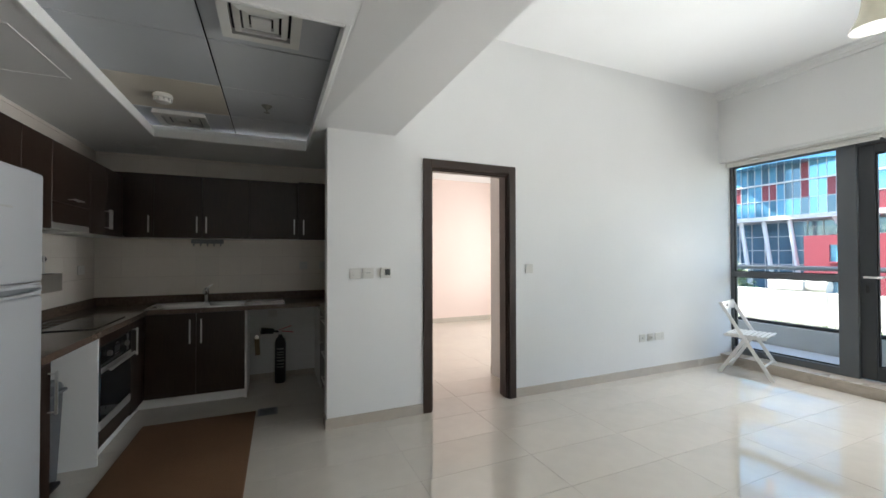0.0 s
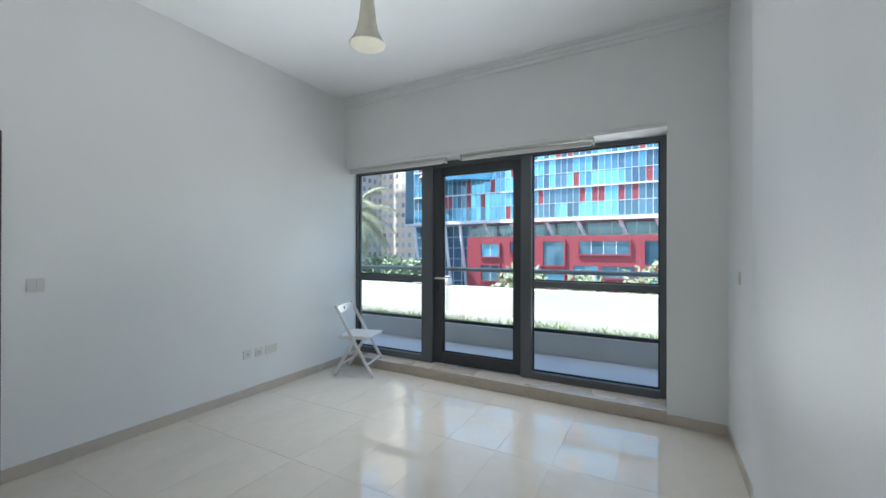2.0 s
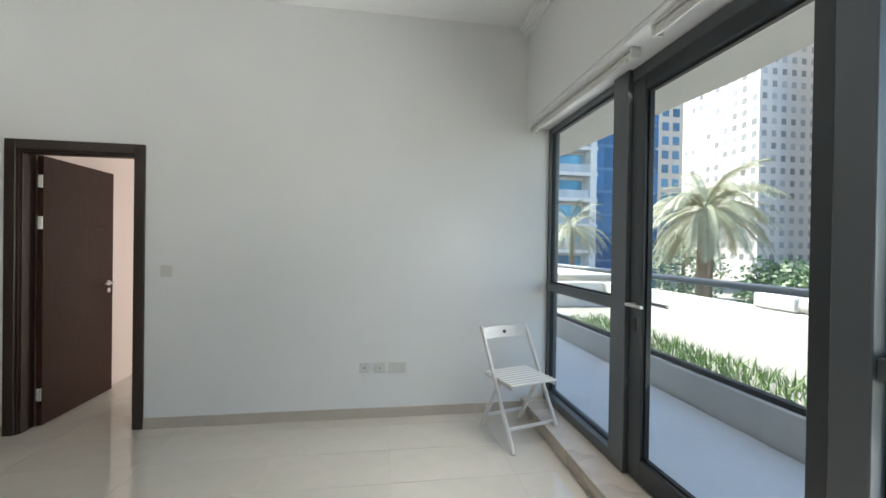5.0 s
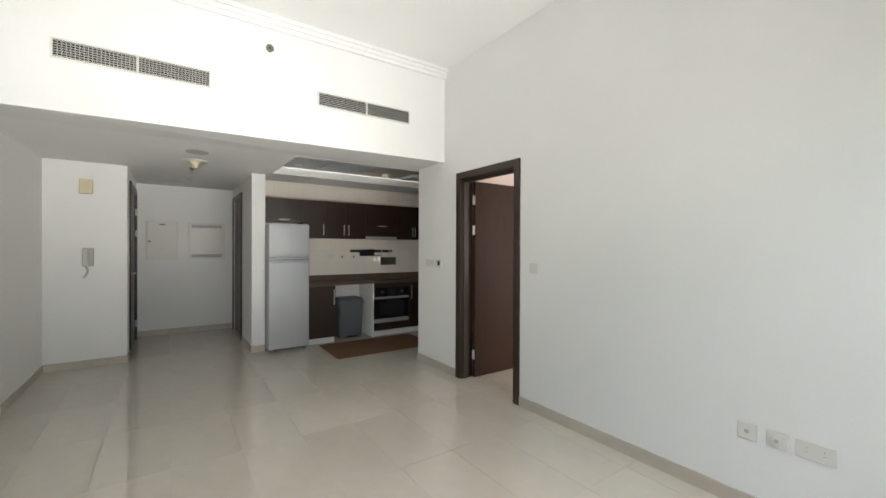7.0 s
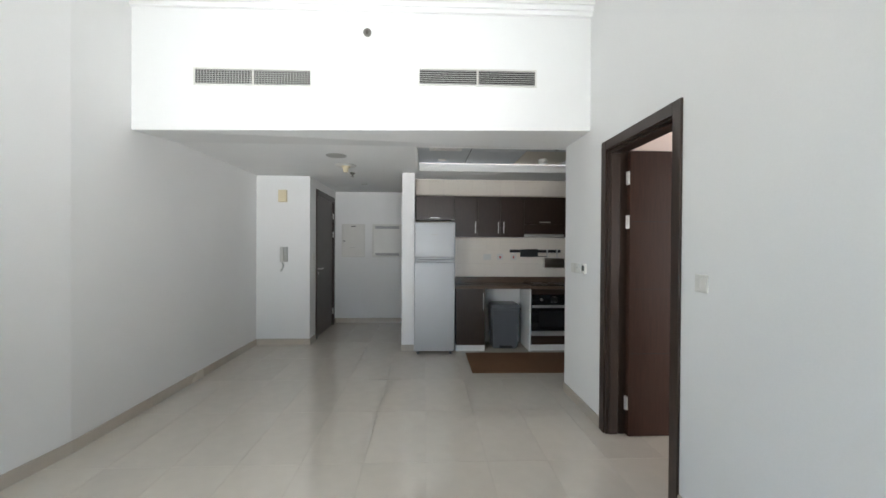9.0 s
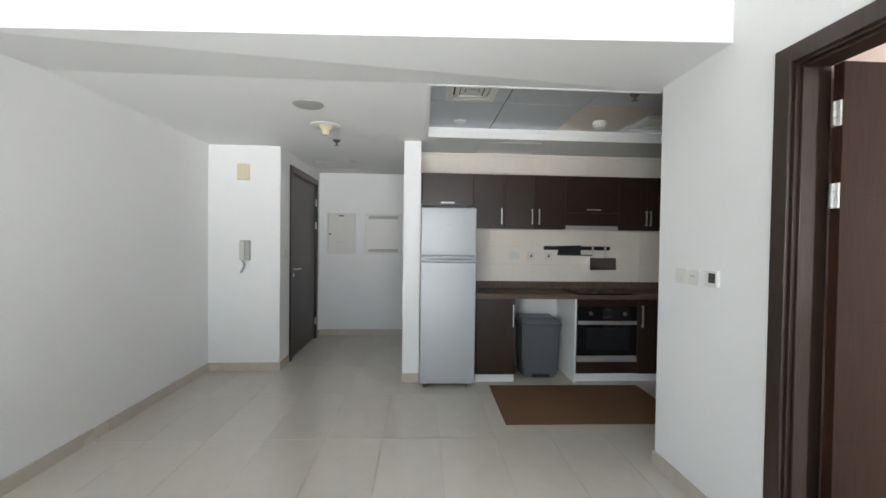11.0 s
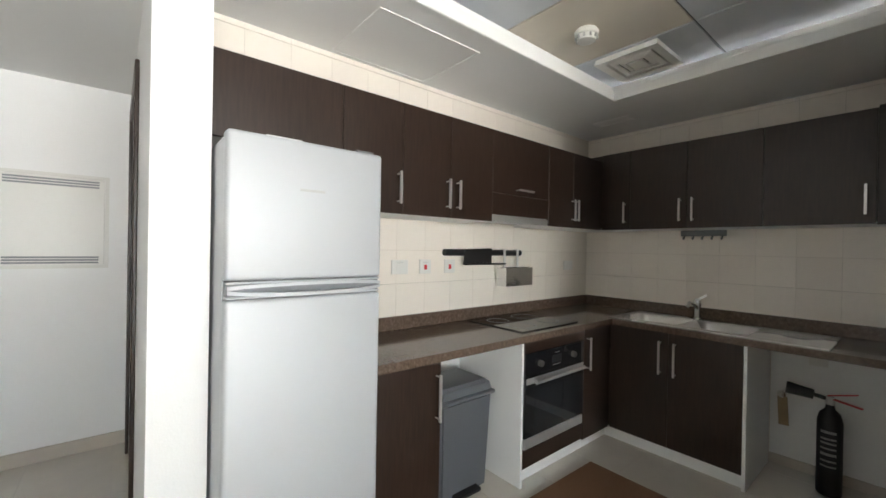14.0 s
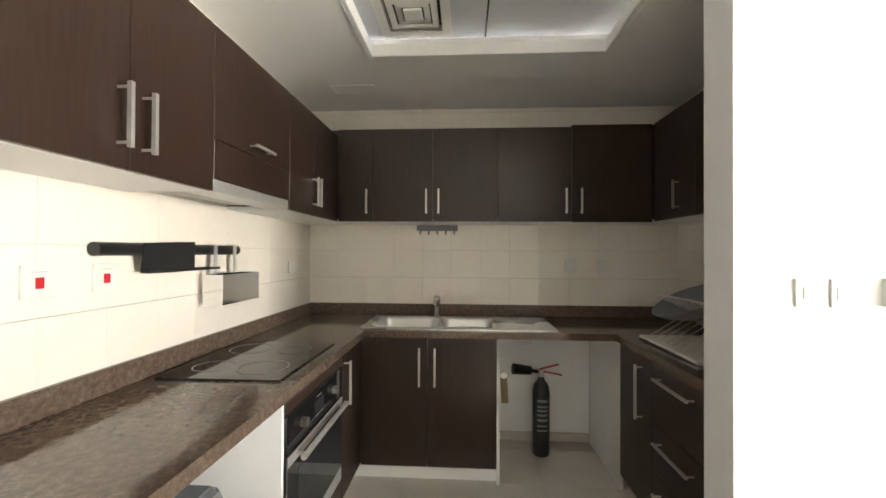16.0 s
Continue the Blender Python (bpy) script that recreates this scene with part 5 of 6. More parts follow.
def wall_panel(y0, y1, z0, z1, vented, label):
    x = HX
    t = thing("distribution_panel", (x, (y0 + y1) / 2, z0), label, "panel", "panels in the hall")
    bm = bmesh.new()
    for args in ((y0, y1, z0, z0 + 0.02), (y0, y1, z1 - 0.02, z1), (y0, y0 + 0.02, z0 + 0.02, z1 - 0.02), (y1 - 0.02, y1, z0 + 0.02, z1 - 0.02)):
        box(bm, x, x + 0.016, *args)
    part("frame", bm, PLASTIC, t)
    d = part("cover", B(x, x + 0.011, y0 + 0.022, y1 - 0.022, z0 + 0.022, z1 - 0.022, bevel=0.002), PLASTIC, t)
    if vented:
        for zc in (z0 + 0.055, z1 - 0.055):
            bm = bmesh.new()
            for k in range(3):
                box(bm, x + 0.0112, x + 0.0125, y0 + 0.05, y1 - 0.05, zc - 0.024 + k * 0.017, zc - 0.013 + k * 0.017)
            part("vent_slots", bm, FRIDGE_DARK, d)
    else:
        part("latch", B(x + 0.011, x + 0.02, y0 + 0.03, y0 + 0.06, (z0 + z1) / 2 - 0.02, (z0 + z1) / 2 + 0.0, bevel=0.002), BLACK, d)
        part("tag", B(x + 0.011, x + 0.0125, (y0 + y1) / 2 - 0.04, (y0 + y1) / 2 + 0.04, z1 - 0.05, z1 - 0.035), BLACK, d)
        part("marking", B(x + 0.011, x + 0.012, (y0 + y1) / 2 - 0.07, (y0 + y1) / 2 + 0.04, z0 + 0.17, z0 + 0.174), GREYPLASTIC, d)


wall_panel(0.915, 1.335, 1.20, 1.80, False, "white electrical distribution panel with a black latch")
wall_panel(1.47, 2.005, 1.20, 1.80, True, "white vented telephone panel set in the wall")
plate("light_switch", "white plastic light switch beside the entrance door", (IX - 0.16, 0.80, 1.24), 0.088, 0.088, 'n', "switch", (ROCK,))
plate("wall_socket", "white socket low on the peach bedroom wall", (3.55, 7.95, 0.45), 0.15, 0.086, 's', "socket", (ROCK,))
plate("wall_socket", "white switch on the peach bedroom wall", (3.65, 7.95, 0.85), 0.088, 0.086, 's', "socket", (ROCK,))

# ---- pendant lamp ----
px_, py_ = 4.0, 1.62
pn = thing("pendant_lamp", (px_, py_, 2.62), "unlit pendant lamp with a flared cream glass shade", "lamp")
bm = bmesh.new()
lathe(bm, [(0.098, 0.0), (0.100, 0.004), (0.085, 0.03), (0.062, 0.075), (0.048, 0.14), (0.038, 0.24), (0.030, 0.34), (0.022, 0.40), (0.018, 0.40), (0.034, 0.24), (0.044, 0.14), (0.058, 0.075), (0.082, 0.03)], 28, (px_, py_, 2.62))
part("shade", bm, BRASS, pn, "flared cream glass shade", smooth=True)
bm = bmesh.new()
rod(bm, (px_, py_, 3.02), (px_, py_, Z2 - 0.03), 0.004, 8)
part("cord", bm, PLASTIC, pn)
bm = bmesh.new()
lathe(bm, [(0.02, -0.035), (0.05, -0.02), (0.052, 0)], 20, (px_, py_, Z2))
part("rose", bm, PLASTIC, pn, smooth=True)

# ---- folding chair ----
ch = thing("folding_chair", (6.0, 3.37, 0), "white painted wooden folding chair beside the window", "chair")
CR = Matrix.Translation((6.0, 3.37, 0)) @ Matrix.Rotation(radians(16), 4, 'Z') @ Matrix.Scale(1.04, 4)


def cbar(name, a, b, w, h, up=(0, 0, 1), label=""):
    bm = bmesh.new()
    bar(bm, a, b, w, h, up)
    bmesh.ops.bevel(bm, geom=bm.edges[:], offset=0.0035, segments=2, affect='EDGES')
    bmesh.ops.transform(bm, verts=bm.verts[:], matrix=CR)
    part(name, bm, WHITEWOOD, ch, label)


# the chair faces the camera's corner: seat front towards -y, back towards +y, sides along x
for s in (-1, 1):
    cbar("front_leg", (s * 0.205, -0.245, 0.0), (s * 0.205, 0.215, 0.785), 0.018, 0.034, up=(0, 1, 0))
    cbar("back_leg", (s * 0.180, 0.235, 0.0), (s * 0.180, -0.03, 0.445), 0.018, 0.034, up=(0, 1, 0))
    cbar("seat_rail", (s * 0.180, -0.19, 0.425), (s * 0.180, 0.19, 0.425), 0.018, 0.028)
for k in range(9):
    yy = -0.19 + k * 0.043
    cbar("seat_slat", (-0.195, yy, 0.445), (0.195, yy, 0.445), 0.030, 0.012)
bm = bmesh.new()
rails = []
for k in range(9):
    u = -0.2 + k * 0.05
    c = 0.188 + 0.022 * (1 - (u / 0.2) ** 2)
    rails.append([bm.verts.new((u, c + d, z)) for d, z in ((-0.006, 0.691), (0.006, 0.691), (0.006, 0.779), (-0.006, 0.779))])
for p, q in zip(rails, rails[1:]):
    for i in range(4):
        bm.faces.new((p[i], p[(i + 1) % 4], q[(i + 1) % 4], q[i]))
bm.faces.new(rails[0][::-1])
bm.faces.new(rails[-1])
bmesh.ops.recalc_face_normals(bm, faces=bm.faces[:])
bmesh.ops.transform(bm, verts=bm.verts[:], matrix=CR)
part("backrest", bm, WHITEWOOD, ch, "curved white backrest board with a grip hole")
# dark disc on the uncut board paints the shade of the grip hole
bm = bmesh.new()
rod(bm, (0, 0.198, 0.735), (0, 0.2035, 0.735), 0.014, 16)
bmesh.ops.transform(bm, verts=bm.verts[:], matrix=CR)
part("grip_hole", bm, RECESS_SHADE, ch)
cbar("stretcher", (-0.195, -0.165, 0.135), (0.195, -0.165, 0.135), 0.014, 0.024)
cbar("stretcher", (-0.175, 0.175, 0.105), (0.175, 0.175, 0.105), 0.014, 0.024)


# ---- balcony and terrace ----
structure("balcony_floor", B(FX + 0.12, 7.78, -6, 9, -0.15, 0.02), BALCONY, "pale grey balcony floor", "floor")
structure("balcony_slab_above", prism(bmesh.new(), [(FX - 0.05, -6), (7.3, -6), (7.5, 3.0), (7.3, 6.0), (6.9, 9), (FX - 0.05, 9)], 2.72, 2.95), CONCRETE, "white rendered slab of the balcony above", "ceiling")
structure("outer_wall", B(6.36, FX + 0.03, YN + 0.03, 9, 0.02, 2.72), CONCRETE, "white rendered outer wall beside the window", "wall")
structure("outer_wall_far", B(win_x(0) + 0.43, win_x(0) + 0.46, -6, WY0 - 0.03, 0.02, 2.72), CONCRETE, "white rendered outer wall beside the window", "wall")
KX = 7.80
bal = thing("balustrade", (KX, 2.0, 0.02), "glass balcony balustrade on a grey kerb with a metal handrail", "balustrade", kind="structure")
part("kerb", B(KX, KX + 0.16, -6, 9, 0.0, 0.32, bevel=0.008), KERB, bal, "grey rendered kerb")
part("channel", B(KX + 0.04, KX + 0.11, -6, 9, 0.32, 0.365), GASKET, bal, "black glazing channel")
for k in range(10):
    pane = part("pane", sheet(KX + 0.074, -5.9 + k * 1.45, -4.47 + k * 1.45, 0.36, 1.15), GLASS, bal)
    pane.visible_shadow = False
bm = bmesh.new()
rod(bm, (KX + 0.074, -6, 1.17), (KX + 0.074, 9, 1.17), 0.032, 16)
part("handrail", bm, RAIL, bal, "grey round handrail", smooth=True)

structure("planter_soil", B(KX + 0.17, 10.2, -9, 12, -0.4, 0.10), GROUND, "planter bed beyond the balcony", "ground")
random.seed(4)
bm = bmesh.new()
for k in range(3800):
    x, y = random.uniform(KX + 0.35, KX + 1.35), random.uniform(-3.5, 7.5)
    h, a, w = random.uniform(0.08, 0.22) * (0.55 + 0.45 * noise.noise((x, y * 0.8, 0))), random.uniform(0, 6.28), random.uniform(0.006, 0.012)
    lean = random.uniform(0.0, 0.08)
    c, s_ = math.cos(a), math.sin(a)
    h = abs(h) + 0.07
    q = [bm.verts.new(p) for p in ((x - w * c, y - w * s_, 0.10), (x + w * c, y + w * s_, 0.10), (x + lean * s_ + w * 0.7 * c, y - lean * c, 0.10 + h * 0.6), (x + lean * 2 * s_, y - lean * 2 * c, 0.10 + h))]
    bm.faces.new(q)
solid("grass", bm, GRASS, "bright green ground cover in the planter", "grass", kind="stuff")
structure("parapet", B(10.2, 10.45, -14, 9.4, -1.5, 0.66, bevel=0.02), CONCRETE, "sunlit white rendered parapet wall beyond the planter", "wall")
structure("parapet_return", B(8.6, 10.2, 9.2, 9.45, -1.5, 0.66, bevel=0.02), CONCRETE, "white rendered return of the parapet wall", "wall")
structure("parapet_joint", B(10.194, 10.2, 4.4, 4.43, 0.1, 0.66), KERB, "vertical joint in the parapet wall", "trim")

# roof ventilation box and a flood light on the parapet
vb = thing("ventilation_housing", (10.6, 11.4, 0.4), "white louvred ventilation housing on the terrace", "ventilation box")
part("base", B(9.2, 11.8, 10.2, 12.8, -1.5, 0.25), CONCRETE, vb)
for k in range(8):
    part("louvre", B(9.14, 11.86, 10.14, 12.86, 0.28 + k * 0.055, 0.31 + k * 0.055), PALE, vb)
part("core", B(9.25, 11.75, 10.25, 12.75, 0.25, 0.73), KERB, vb)
part("roof", B(8.95, 12.05, 9.95, 13.05, 0.73, 0.80, bevel=0.01), CONCRETE, vb)
fl = thing("flood_light", (10.32, 4.9, 0.66), "white flood light housing on the parapet", "lamp")
part("housing", B(10.2, 10.45, 4.75, 5.35, 0.67, 0.87, bevel=0.02), PALE, fl)
bm = bmesh.new()
rod(bm, (10.32, 4.75, 0.77), (10.32, 4.42, 0.75), 0.10, 16, 0.13)
part("hood", bm, CONCRETE, fl, smooth=True)
part("foot", B(10.27, 10.37, 4.9, 5.1, 0.655, 0.675), KERB, fl)


# ---- plants ----
def shrub(x, y, z, r, h, n, size, material, label):
    t = thing("shrub", (x, y, z), label, "shrub", "shrubs behind the parapet")
    bm = bmesh.new()
    for k in range(6):
        a = random.uniform(0, 6.28)
        rod(bm, (x, y, z), (x + 0.5 * r * math.cos(a), y + 0.5 * r * math.sin(a), z + h * random.uniform(0.5, 0.9)), 0.02, 6, 0.008)
    part("stems", bm, BARK, t)
    bm = bmesh.new()
    for k in range(n):
        u = Vector((random.gauss(0, 1), random.gauss(0, 1), random.gauss(0, 1))).normalized() * random.uniform(0.55, 1.0)
        c = Vector((x + u.x * r, y + u.y * r, z + h * 0.55 + u.z * h * 0.5))
        c += Vector((1, 1, 1)) * noise.noise(c * 1.7) * r * 0.35
        d = Vector((random.gauss(0, 1), random.gauss(0, 1), random.gauss(0.4, 0.6))).normalized()
        s_ = d.orthogonal().normalized()
        ln, w = size * random.uniform(0.6, 1.2), size * 0.28
        n_ = d.cross(s_) * (ln * 0.12)
        q = [bm.verts.new(p) for p in (c, c + d * ln * 0.5 + s_ * w, c + d * ln + n_, c + d * ln * 0.5 - s_ * w)]
        bm.faces.new(q)
    part("leaves", bm, material, t)


FLOWER = mat("pale_variegated_leaf", (0.24, 0.28, 0.17), 0.5, grain=5, vary=0.4)
for x, y, r, h in ((11.6, 3.1, 0.7, 1.5), (11.8, 0.2, 0.8, 1.55), (11.9, 1.6, 0.6, 1.25), (11.7, -1.4, 0.9, 1.4), (12.4, -3.4, 1.0, 1.5)):
    shrub(x, y, -0.45, r, h, 900, 0.17, FLOWER, "pale green broad-leaved shrub behind the parapet")
for x, y, r, h in ((22.0, 13.6, 1.7, 4.4), (24.0, 17.0, 1.9, 4.6), (30.0, 30.0, 3.0, 6.0)):
    shrub(x, y, -3.6, r, h, 2200, 0.34, LEAF, "dark green dense tree crown beyond the terrace")


def palm(x, y, z, h, lean, fronds, length, seed):
    rnd = random.Random(seed)
    t = thing("palm_tree", (x, y, z), "date palm with feathery fronds beyond the terrace", "palm", "palms beyond the terrace")
    bm = bmesh.new()
    top = Vector((x + lean, y, z + h))
    prev = Vector((x, y, z))
    for k in range(1, 9):
        q = Vector((x, y, z)).lerp(top, k / 8)
        rod(bm, prev, q, 0.26 - 0.012 * k, 10, 0.21 - 0.010 * k)
        prev = q
    part("trunk", bm, BARK, t)
    bm = bmesh.new()
    for k in range(fronds):
        az, el = k * 2.39996, rnd.uniform(-0.35, 1.25)
        d = Vector((math.cos(az) * math.cos(el), math.sin(az) * math.cos(el), math.sin(el)))
        side = Vector((-math.sin(az), math.cos(az), 0))
        p, step = top.copy(), length / 16
        for i in range(16):
            d = (d + Vector((0, 0, -0.085 - 0.004 * i))).normalized()
            p2 = p + d * step
            up = side.cross(d).normalized()
            wq = 0.018
            q = [bm.verts.new(v) for v in (p - side * wq, p2 - side * wq, p2 + side * wq, p + side * wq)]
            bm.faces.new(q)
            if i > 1:
                for s_ in (-1, 1):
                    for j in (0.0, 0.5):
                        c = p.lerp(p2, j)
                        ll = length * 0.20 * math.sin(math.pi * min(1, (i + 1.5) / 18.0)) * rnd.uniform(0.8, 1.1)
                        tip = c + side * s_ * ll * 0.8 + d * ll * 0.75 + up * ll * 0.12 - Vector((0, 0, ll * 0.22))
                        b2 = c + d * 0.055
                        bm.faces.new([bm.verts.new(v) for v in (c, b2, tip)])
            p = p2
    part("crown", bm, PALM, t)


palm(23.0, 20.2, -4.5, 8.2, 0.3, 46, 3.4, 1)
palm(19.5, 29.0, -4.5, 7.6, -0.3, 46, 3.6, 2)
palm(33.0, 34.0, -4.5, 8.5, 0.2, 40, 3.4, 3)
palm(15.1, 11.8, -4.5, 7.3, 0.1, 54, 2.5, 5)

# ---- ground ----
structure("ground", B(10.45, 1500, -1500, 1500, -5.2, -5.0), GROUND, "pale street level paving reaching into the distance", "ground")
structure("road", B(30, 40, -400, 400, -5.0, -4.98), ASPHALT, "dark asphalt street below the terrace", "road")


# ---- buildings opposite ----
def frame_grid(bm, x, y0, y1, z0, z1, dy, dz, w, d):
    ny, nz = int(round((y1 - y0) / dy)), int(round((z1 - z0) / dz))
    for k in range(ny + 1):
        box(bm, x - d, x, y0 + k * dy - w / 2, y0 + k * dy + w / 2, z0, z1)
    for k in range(nz + 1):
        box(bm, x - d, x, y0, y1, z0 + k * dz - w / 2, z0 + k * dz + w / 2)


OX = 55.0
ob_ = thing("office_building", (OX + 8, 14, -5), "office block with blue glass, red panels and a red podium", "building")
part("core", B(OX + 0.12, OX + 16, -22, 36, 5.6, 46), FACADE_DARK, ob_)
dy, dz, y_a, z_a = 0.76, 1.95, -20.5, 5.7
ny, nz = 72, 11
pm = bpy.data.meshes.new("pane")
tmp = B(0, 0.08, 0.02, dy - 0.02, 0.03, dz - 0.03)
tmp.to_mesh(pm)
tmp.free()
kinds = {}
for key, m_ in (("g", FACADE_GLASS), ("d", FACADE_DARK), ("r", FACADE_RED)):
    kinds[key] = pm.copy()
    kinds[key].materials.append(m_)
rest = {"g": bmesh.new(), "d": bmesh.new(), "r": bmesh.new()}
rnd = random.Random(11)
reds = {(i, j) for i in range(ny) for j in range(nz) if rnd.random() < (0.07, 0.20, 0.13)[j % 3]}
singles = 0
for i in range(ny):
    for j in range(nz):
        yy, zz = y_a + i * dy, z_a + j * dz
        dark = noise.noise((yy * 0.16, zz * 0.07, 3.1)) + rnd.uniform(-0.2, 0.2) > 0.13
        key = "r" if (i, j) in reds else ("d" if dark else "g")
        if 0 < yy < 31 and zz < 17 and singles < 290:
            o = new("pane", kinds[key])
            o.parent = ob_
            o.location = Vector((OX, yy, zz)) - ORIGIN[ob_]
            singles += 1
        else:
            box(rest[key], OX, OX + 0.08, yy + 0.03, yy + dy - 0.03, zz + 0.03, zz + dz - 0.03)
for key, m_ in (("g", FACADE_GLASS), ("d", FACADE_DARK), ("r", FACADE_RED)):
    tagged(part("far_panes", rest[key], m_, ob_), kind="stuff")
bm = bmesh.new()
frame_grid(bm, OX + 0.06, y_a, y_a + ny * dy, z_a, z_a + nz * dz, dy, dz, 0.055, 0.13)
part("mullions", bm, MULLION, ob_, "white window bars")
for k in range(4):
    part("floor_band", B(OX - 0.28, OX + 0.1, y_a, y_a + ny * dy, z_a + k * 2 * dz - 0.09, z_a + k * 2 * dz + 0.09), MULLION, ob_)
part("soffit", B(OX - 0.3, OX + 16, -22, 36, 5.3, 5.6), MULLION, ob_)
for k, yy in enumerate((34.5, 31.5, 29.0, 26.4, 22.5, 18.5, 13.5, 9.5, 4.5, 0.5, -5, -10)):
    bm = bmesh.new()
    rod(bm, (OX + 1.2, yy - 0.9, -5 if yy > 24 else 3.2), (OX + 0.4, yy, 5.4), 0.24, 12)
    part("column", bm, MULLION, ob_, smooth=True)
part("recess_glazing", B(OX + 3.0, OX + 3.2, -22, 36, -5, 5.3), FACADE_DARK, ob_, "dark glazing behind the columns")
bm = bmesh.new()
frame_grid(bm, OX + 3.0, -22, 36, -5, 5.3, 1.45, 1.7, 0.08, 0.1)
part("recess_bars", bm, MULLION, ob_)
rb0, rb1, rz0, rz1 = -21, 24.0, -5.0, 3.3
wins = [(21.8, 19.2, 0.6, 2.3), (21.8, 19.2, -2.7, -0.6), (17.6, 15.0, 1.2, 2.6), (16.6, 13.6, -2.0, -0.6), (13.2, 10.6, -0.4, 2.6), (13.2, 10.6, -3.4, -1.4), (8.8, 3.2, 1.0, 2.6), (9.4, 6.6, -3.0, -0.4), (6.2, 2.6, -1.8, -0.4), (1.6, -1.2, -0.2, 2.6), (1.6, -1.2, -3.4, -1.2), (-3, -8, 0.8, 2.6), (-4, -8, -2.6, -0.6), (-10, -14, -1.0, 2.4)]
bm = bmesh.new()
for y1, y0, z0, z1 in wins:
    for a in ((y0 - 0.18, y1 + 0.18, z0 - 0.18, z0), (y0 - 0.18, y1 + 0.18, z1, z1 + 0.18), (y0 - 0.18, y0, z0, z1), (y1, y1 + 0.18, z0, z1)):
        box(bm, OX - 2.3, OX - 2.0, *a)
part("window_surrounds", bm, FACADE_RED, ob_, "red window surrounds")
part("podium", B(OX - 2.0, OX + 2.0, rb0, rb1, rz0, rz1), FACADE_RED, ob_, "red clad podium")
for y1, y0, z0, z1 in wins:
    w_ = part("window", B(OX - 2.06, OX - 1.995, y0, y1, z0, z1), FACADE_GLASS if (y0 + z0) % 2 > 1 else FACADE_DARK, ob_)
    bm = bmesh.new()
    n_ = max(1, int((y1 - y0) / 1.3))
    for k in range(1, n_):
        box(bm, OX - 2.1, OX - 2.055, y0 + k * (y1 - y0) / n_ - 0.035, y0 + k * (y1 - y0) / n_ + 0.035, z0, z1)
    if n_ > 1:
        part("bars", bm, MULLION, w_)
part("terrace_rail", B(OX - 1.9, OX - 1.84, rb0, rb1, rz1, rz1 + 1.0), glass_mat("terrace_glass", (0.80, 0.88, 0.90)), ob_)
bm = bmesh.new()
seg = 40
for lvl in range(5):
    z0 = 12.6 + lvl * 2.0
    for k in range(seg):
        a, b_ = math.pi * (0.5 + k / seg), math.pi * (0.5 + (k + 1) / seg)
        pa, pb = [Vector((OX + 4 + 7.5 * math.cos(q), 27 + 7.5 * math.sin(q), 0)) for q in (a, b_)]
        for off, zz0, zz1 in ((1.0, z0, z0 + 0.28),):
            qa, qb = [Vector((OX + 4 + 7.2 * math.cos(q), 27 + 7.2 * math.sin(q), 0)) for q in (a, b_)]
            v = [bm.verts.new((p.x, p.y, zz)) for zz in (zz0, zz1) for p in (pa, pb, qb, qa)]
            for f in ((0, 1, 5, 4), (4, 5, 6, 7), (0, 3, 2, 1)):
                bm.faces.new([v[i] for i in f])
part("curved_fins", bm, MULLION, ob_, "curved white sun fins")
bm = bmesh.new()
lathe(bm, [(7.1, 0), (7.1, 12)], 64, (OX + 4, 27, 11.5))
part("drum", bm, FACADE_GLASS, ob_, "rounded blue glass corner", smooth=True)


def tower(name, x, y, w, d, h, wall, label, fy, fz, rows, cols, glass, balconies=False):
    """A far block with its windows on the west and south faces."""
    t = thing(name, (x + d / 2, y + w / 2, -5), label, "building", "far buildings")
    part("wall", B(x, x + d, y, y + w, -5, h), wall, t)
    part("roof", B(x - 0.3, x + d + 0.3, y - 0.3, y + w + 0.3, h, h + 0.8), wall, t)
    me = bpy.data.meshes.new("window")
    b_ = box(bmesh.new(), -0.04, 0.3, -fy[1] / 2, fy[1] / 2, 0, fz[1])
    b_.to_mesh(me)
    b_.free()
    me.materials.append(glass)
    me2 = bpy.data.meshes.new("window")
    b_ = box(bmesh.new(), -fy[1] / 2, fy[1] / 2, -0.04, 0.3, 0, fz[1])
    b_.to_mesh(me2)
    b_.free()
    me2.materials.append(glass)
    o = ORIGIN[t]
    bal_ = bmesh.new()
    for j in range(rows):
        for i in range(cols):
            z = -3 + j * fz[0]
            if z + fz[1] > h:
                continue
            wv = new("window", me)
            wv.parent = t
            wv.location = Vector((x, y + (i + 0.5) * w / cols, z)) - o
            if x + (i + 0.5) * w / cols < x + d:
                ws = new("window", me2)
                ws.parent = t
                ws.location = Vector((x + (i + 0.5) * w / cols, y, z)) - o
        if balconies:
            z = -3 + j * fz[0]
            box(bal_, x - 1.3, x + d * 0.9, y - 1.4, y + w, z - 0.55, z - 0.3)
    if balconies:
        part("balcony_slabs", bal_, PALE, t, "white balcony slabs")
    else:
        bal_.free()


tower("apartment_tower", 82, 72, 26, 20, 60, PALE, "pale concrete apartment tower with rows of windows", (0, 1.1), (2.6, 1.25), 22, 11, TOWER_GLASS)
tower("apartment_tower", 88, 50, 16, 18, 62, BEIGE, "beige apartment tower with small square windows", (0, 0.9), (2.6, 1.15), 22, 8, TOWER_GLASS)


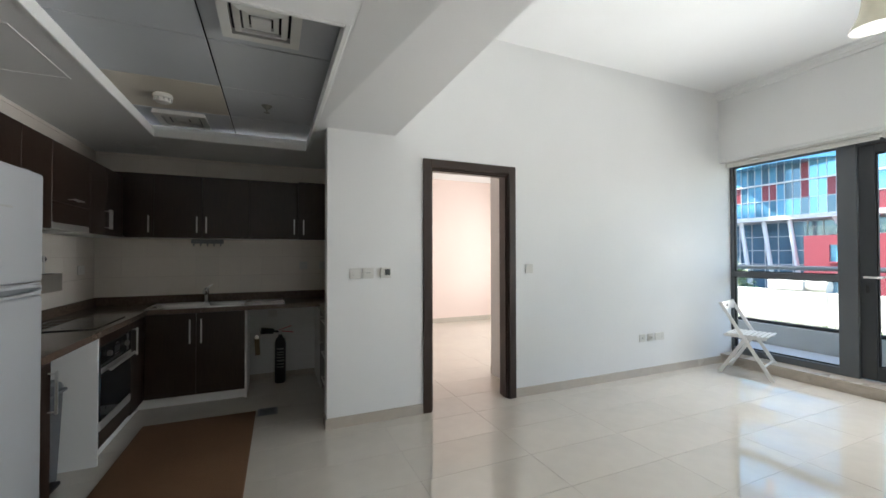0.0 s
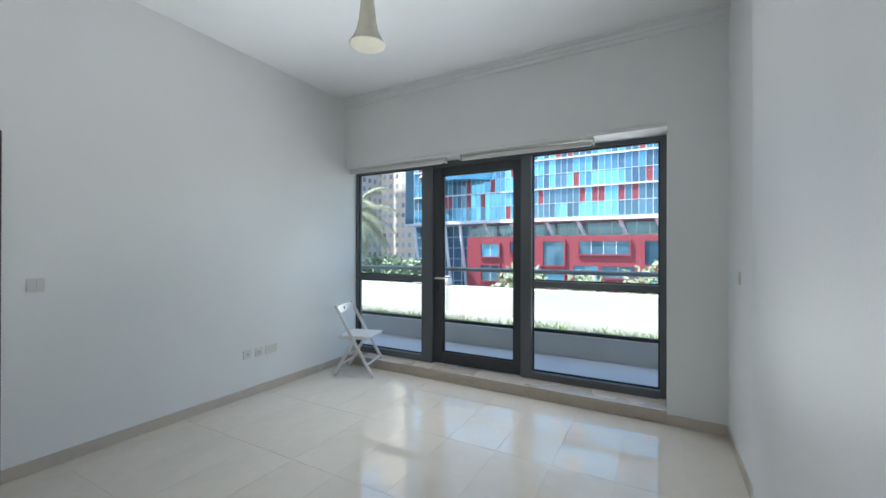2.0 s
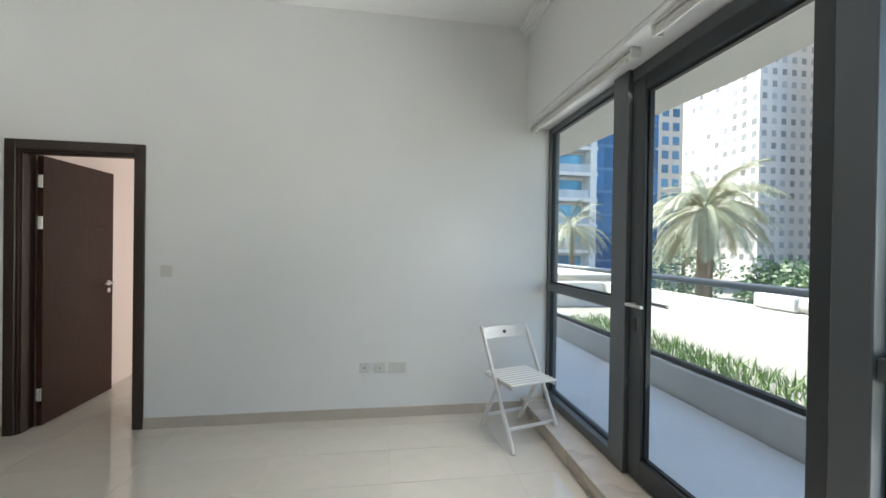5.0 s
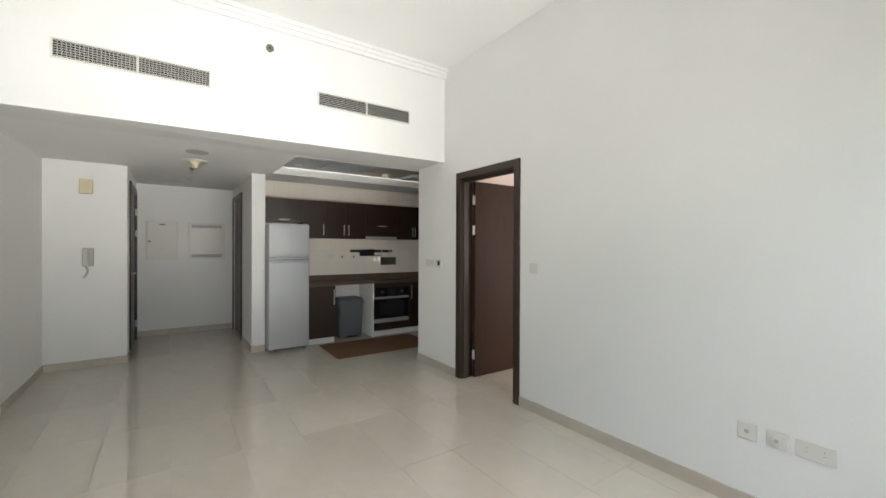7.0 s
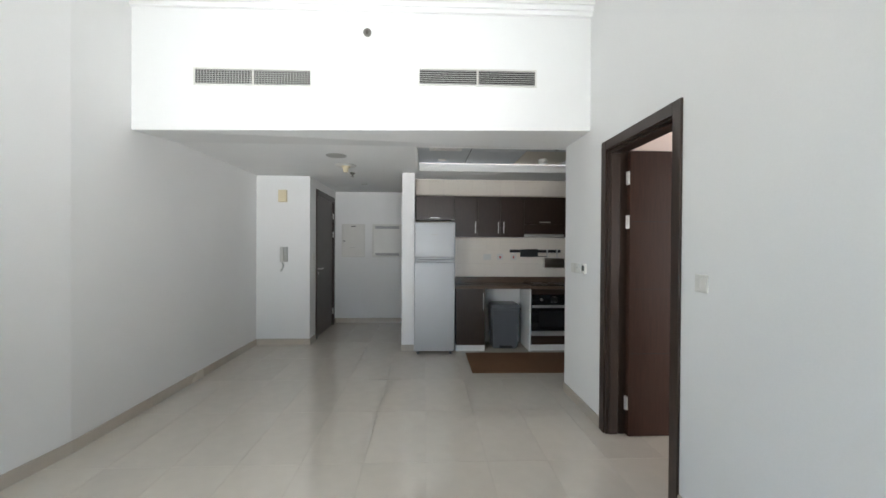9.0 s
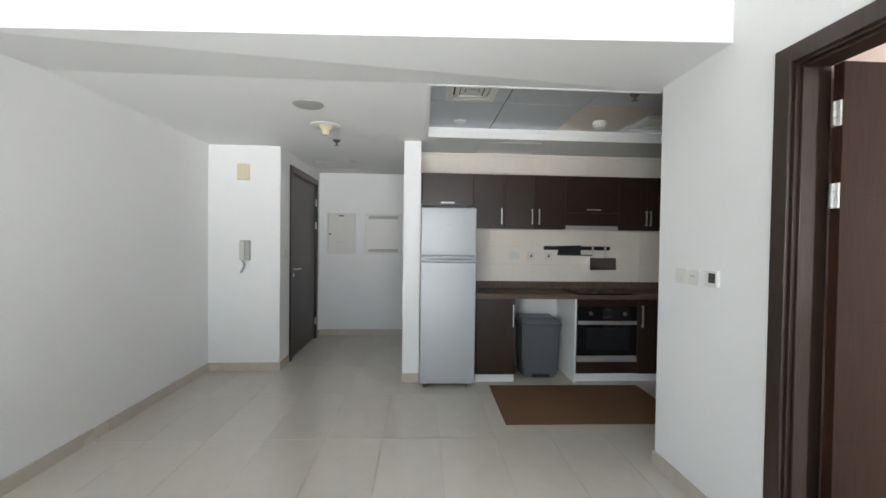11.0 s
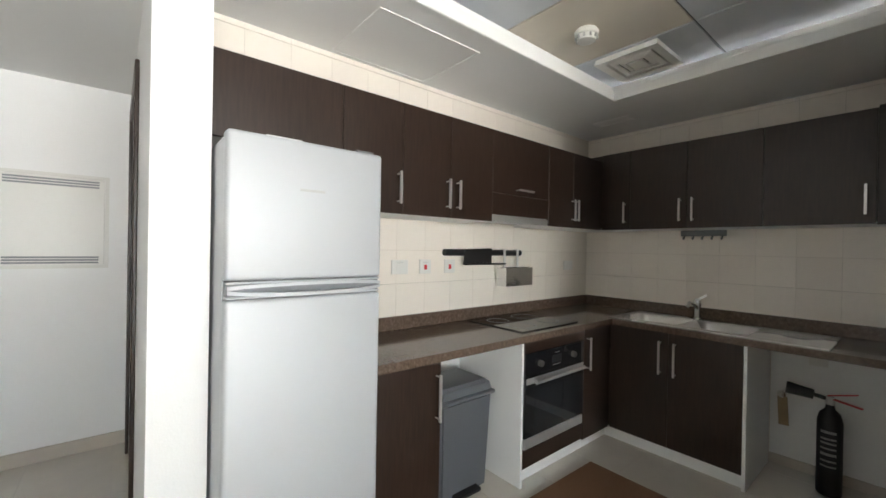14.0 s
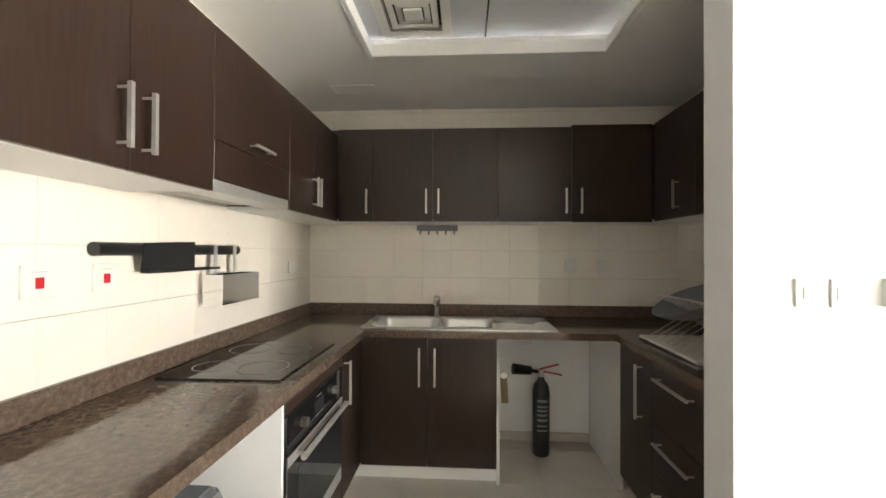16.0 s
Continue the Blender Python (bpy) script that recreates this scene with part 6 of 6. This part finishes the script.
def balcony_block(x, y, w, floors):
    """An apartment block whose south face has glass bays, balconies and piers on every floor."""
    t = thing("apartment_block", (x + w / 2, y + 6, -5), "white apartment block with blue windows and balcony slabs", "building", "far buildings")
    part("wall", B(x, x + w, y + 1.4, y + 13, -5, floors * 3.1 - 5), PALE, t)
    bay = w / 2
    for j in range(floors):
        z = -5 + j * 3.1
        part("balcony_slab", B(x - 0.2, x + w + 0.2, y - 0.3, y + 1.4, z - 0.28, z + 0.12), PALE, t)
        for k in range(2):
            x0 = x + k * bay
            win_ = part("window", B(x0 + 0.3, x0 + 2.6, y + 0.1, y + 1.4, z + 0.12, z + 2.8), FACADE_BLUE, t)
            part("glazing_bar", B(x0 + 0.3, x0 + 2.6, y + 0.04, y + 0.1, z + 1.35, z + 1.45), MULLION, win_)
            part("balcony_door", B(x0 + 2.9, x0 + bay - 1.0, y + 1.32, y + 1.4, z + 0.12, z + 2.5), FACADE_GLASS, t)
            part("balcony_glass", B(x0 + 2.65, x0 + bay - 0.85, y - 0.12, y - 0.08, z + 0.12, z + 1.1), TOWER_GLASS, t)
            part("pier", B(x0 + bay - 0.8, x0 + bay, y - 0.36, y + 1.4, z + 0.12, z + 2.82), PALE, t)


balcony_block(15.6, 45.0, 14.6, 9)
tower("glass_block", 31.0, 50, 13, 11, 40, BLUE_BAND, "deep blue glass block between the apartments", (0, 1.5), (3.1, 2.75), 13, 8, FACADE_BLUE)
tower("apartment_tower", 44, 74, 24, 22, 75, BEIGE, "tall beige tower with a dense grid of windows", (0, 1.5), (2.9, 1.7), 24, 10, FACADE_DARK)

# ---- floor and wall tiles ----
fl_ = structure("floor", B(-2.3, 6.5, -0.6, 8.1, -0.06, -0.0022), GROUT, "cream polished porcelain tile floor", "floor")
TW, TL = 0.804, 0.402
tm = bpy.data.meshes.new("floor_tile")
b_ = B(-TW / 2 + 0.001, TW / 2 - 0.001, -TL / 2 + 0.001, TL / 2 - 0.001, -0.0022, 0.0, bevel=0.0006)
b_.to_mesh(tm)
b_.free()
tm.materials.append(FLOOR)
places = []
far = bmesh.new()
for i in range(-10, 3):
    for j in range(-5, 18):
        x, y = 5.0 + (i + 0.5) * TW, 1.235 + (j + 0.5) * TL
        if not (-2.6 < x < 6.6 and -0.75 < y < 8.1):
            continue
        inside = (y < 3.95 and (x > -0.7 or 0.5 < y < 2.4)) or (y >= 3.95 and -1.2 < x < 2.2)
        if inside:
            places.append((x, y, 0.0))
        elif y > 3.8 and x > 1.9:
            box(far, x - TW / 2 + 0.001, x + TW / 2 - 0.001, y - TL / 2 + 0.001, y + TL / 2 - 0.001, -0.0022, 0.0)
pieces("floor_tile", fl_, tm, places)
tagged(part("bedroom_floor_tiles", far, FLOOR, fl_), kind="stuff")

WTW, WTH = 0.21, 0.20
tm = bpy.data.meshes.new("wall_tile")
b_ = B(-WTW / 2 + 0.0003, WTW / 2 - 0.0003, 0.0, 0.012, 0.001, WTH - 0.001, bevel=0.0006)
b_.to_mesh(tm)
b_.free()
tm.materials.append(CREAM)
tn = bpy.data.objects["wall_kitchen_north"]
tw_ = bpy.data.objects["wall_kitchen_west"]
te = bpy.data.objects["wall_kitchen_east"]
rows_z = [1.155 + WTH * k for k in (-1, 0, 1, 2)] + [2.158, 2.358]
for k in range(-5, 11):
    x = 0.32 + WTW * k
    if XW - 0.05 < x < KE + 0.05:
        pieces("wall_tile", tn, tm, [(x, YK, z) for z in rows_z])


def turned(parent, places, angle):
    o_ = ORIGIN[parent]
    for p in places:
        ob = new("wall_tile", tm)
        ob.parent = parent
        ob.location = Vector(p) - o_
        ob.rotation_euler = (0, 0, radians(angle))


turned(tw_, [(XW, YK - 0.09 - WTW * k, z) for k in range(15) for z in rows_z], 90)
turned(te, [(KE, YK - 0.09 - WTW * k, z) for k in range(7) for z in rows_z], -90)
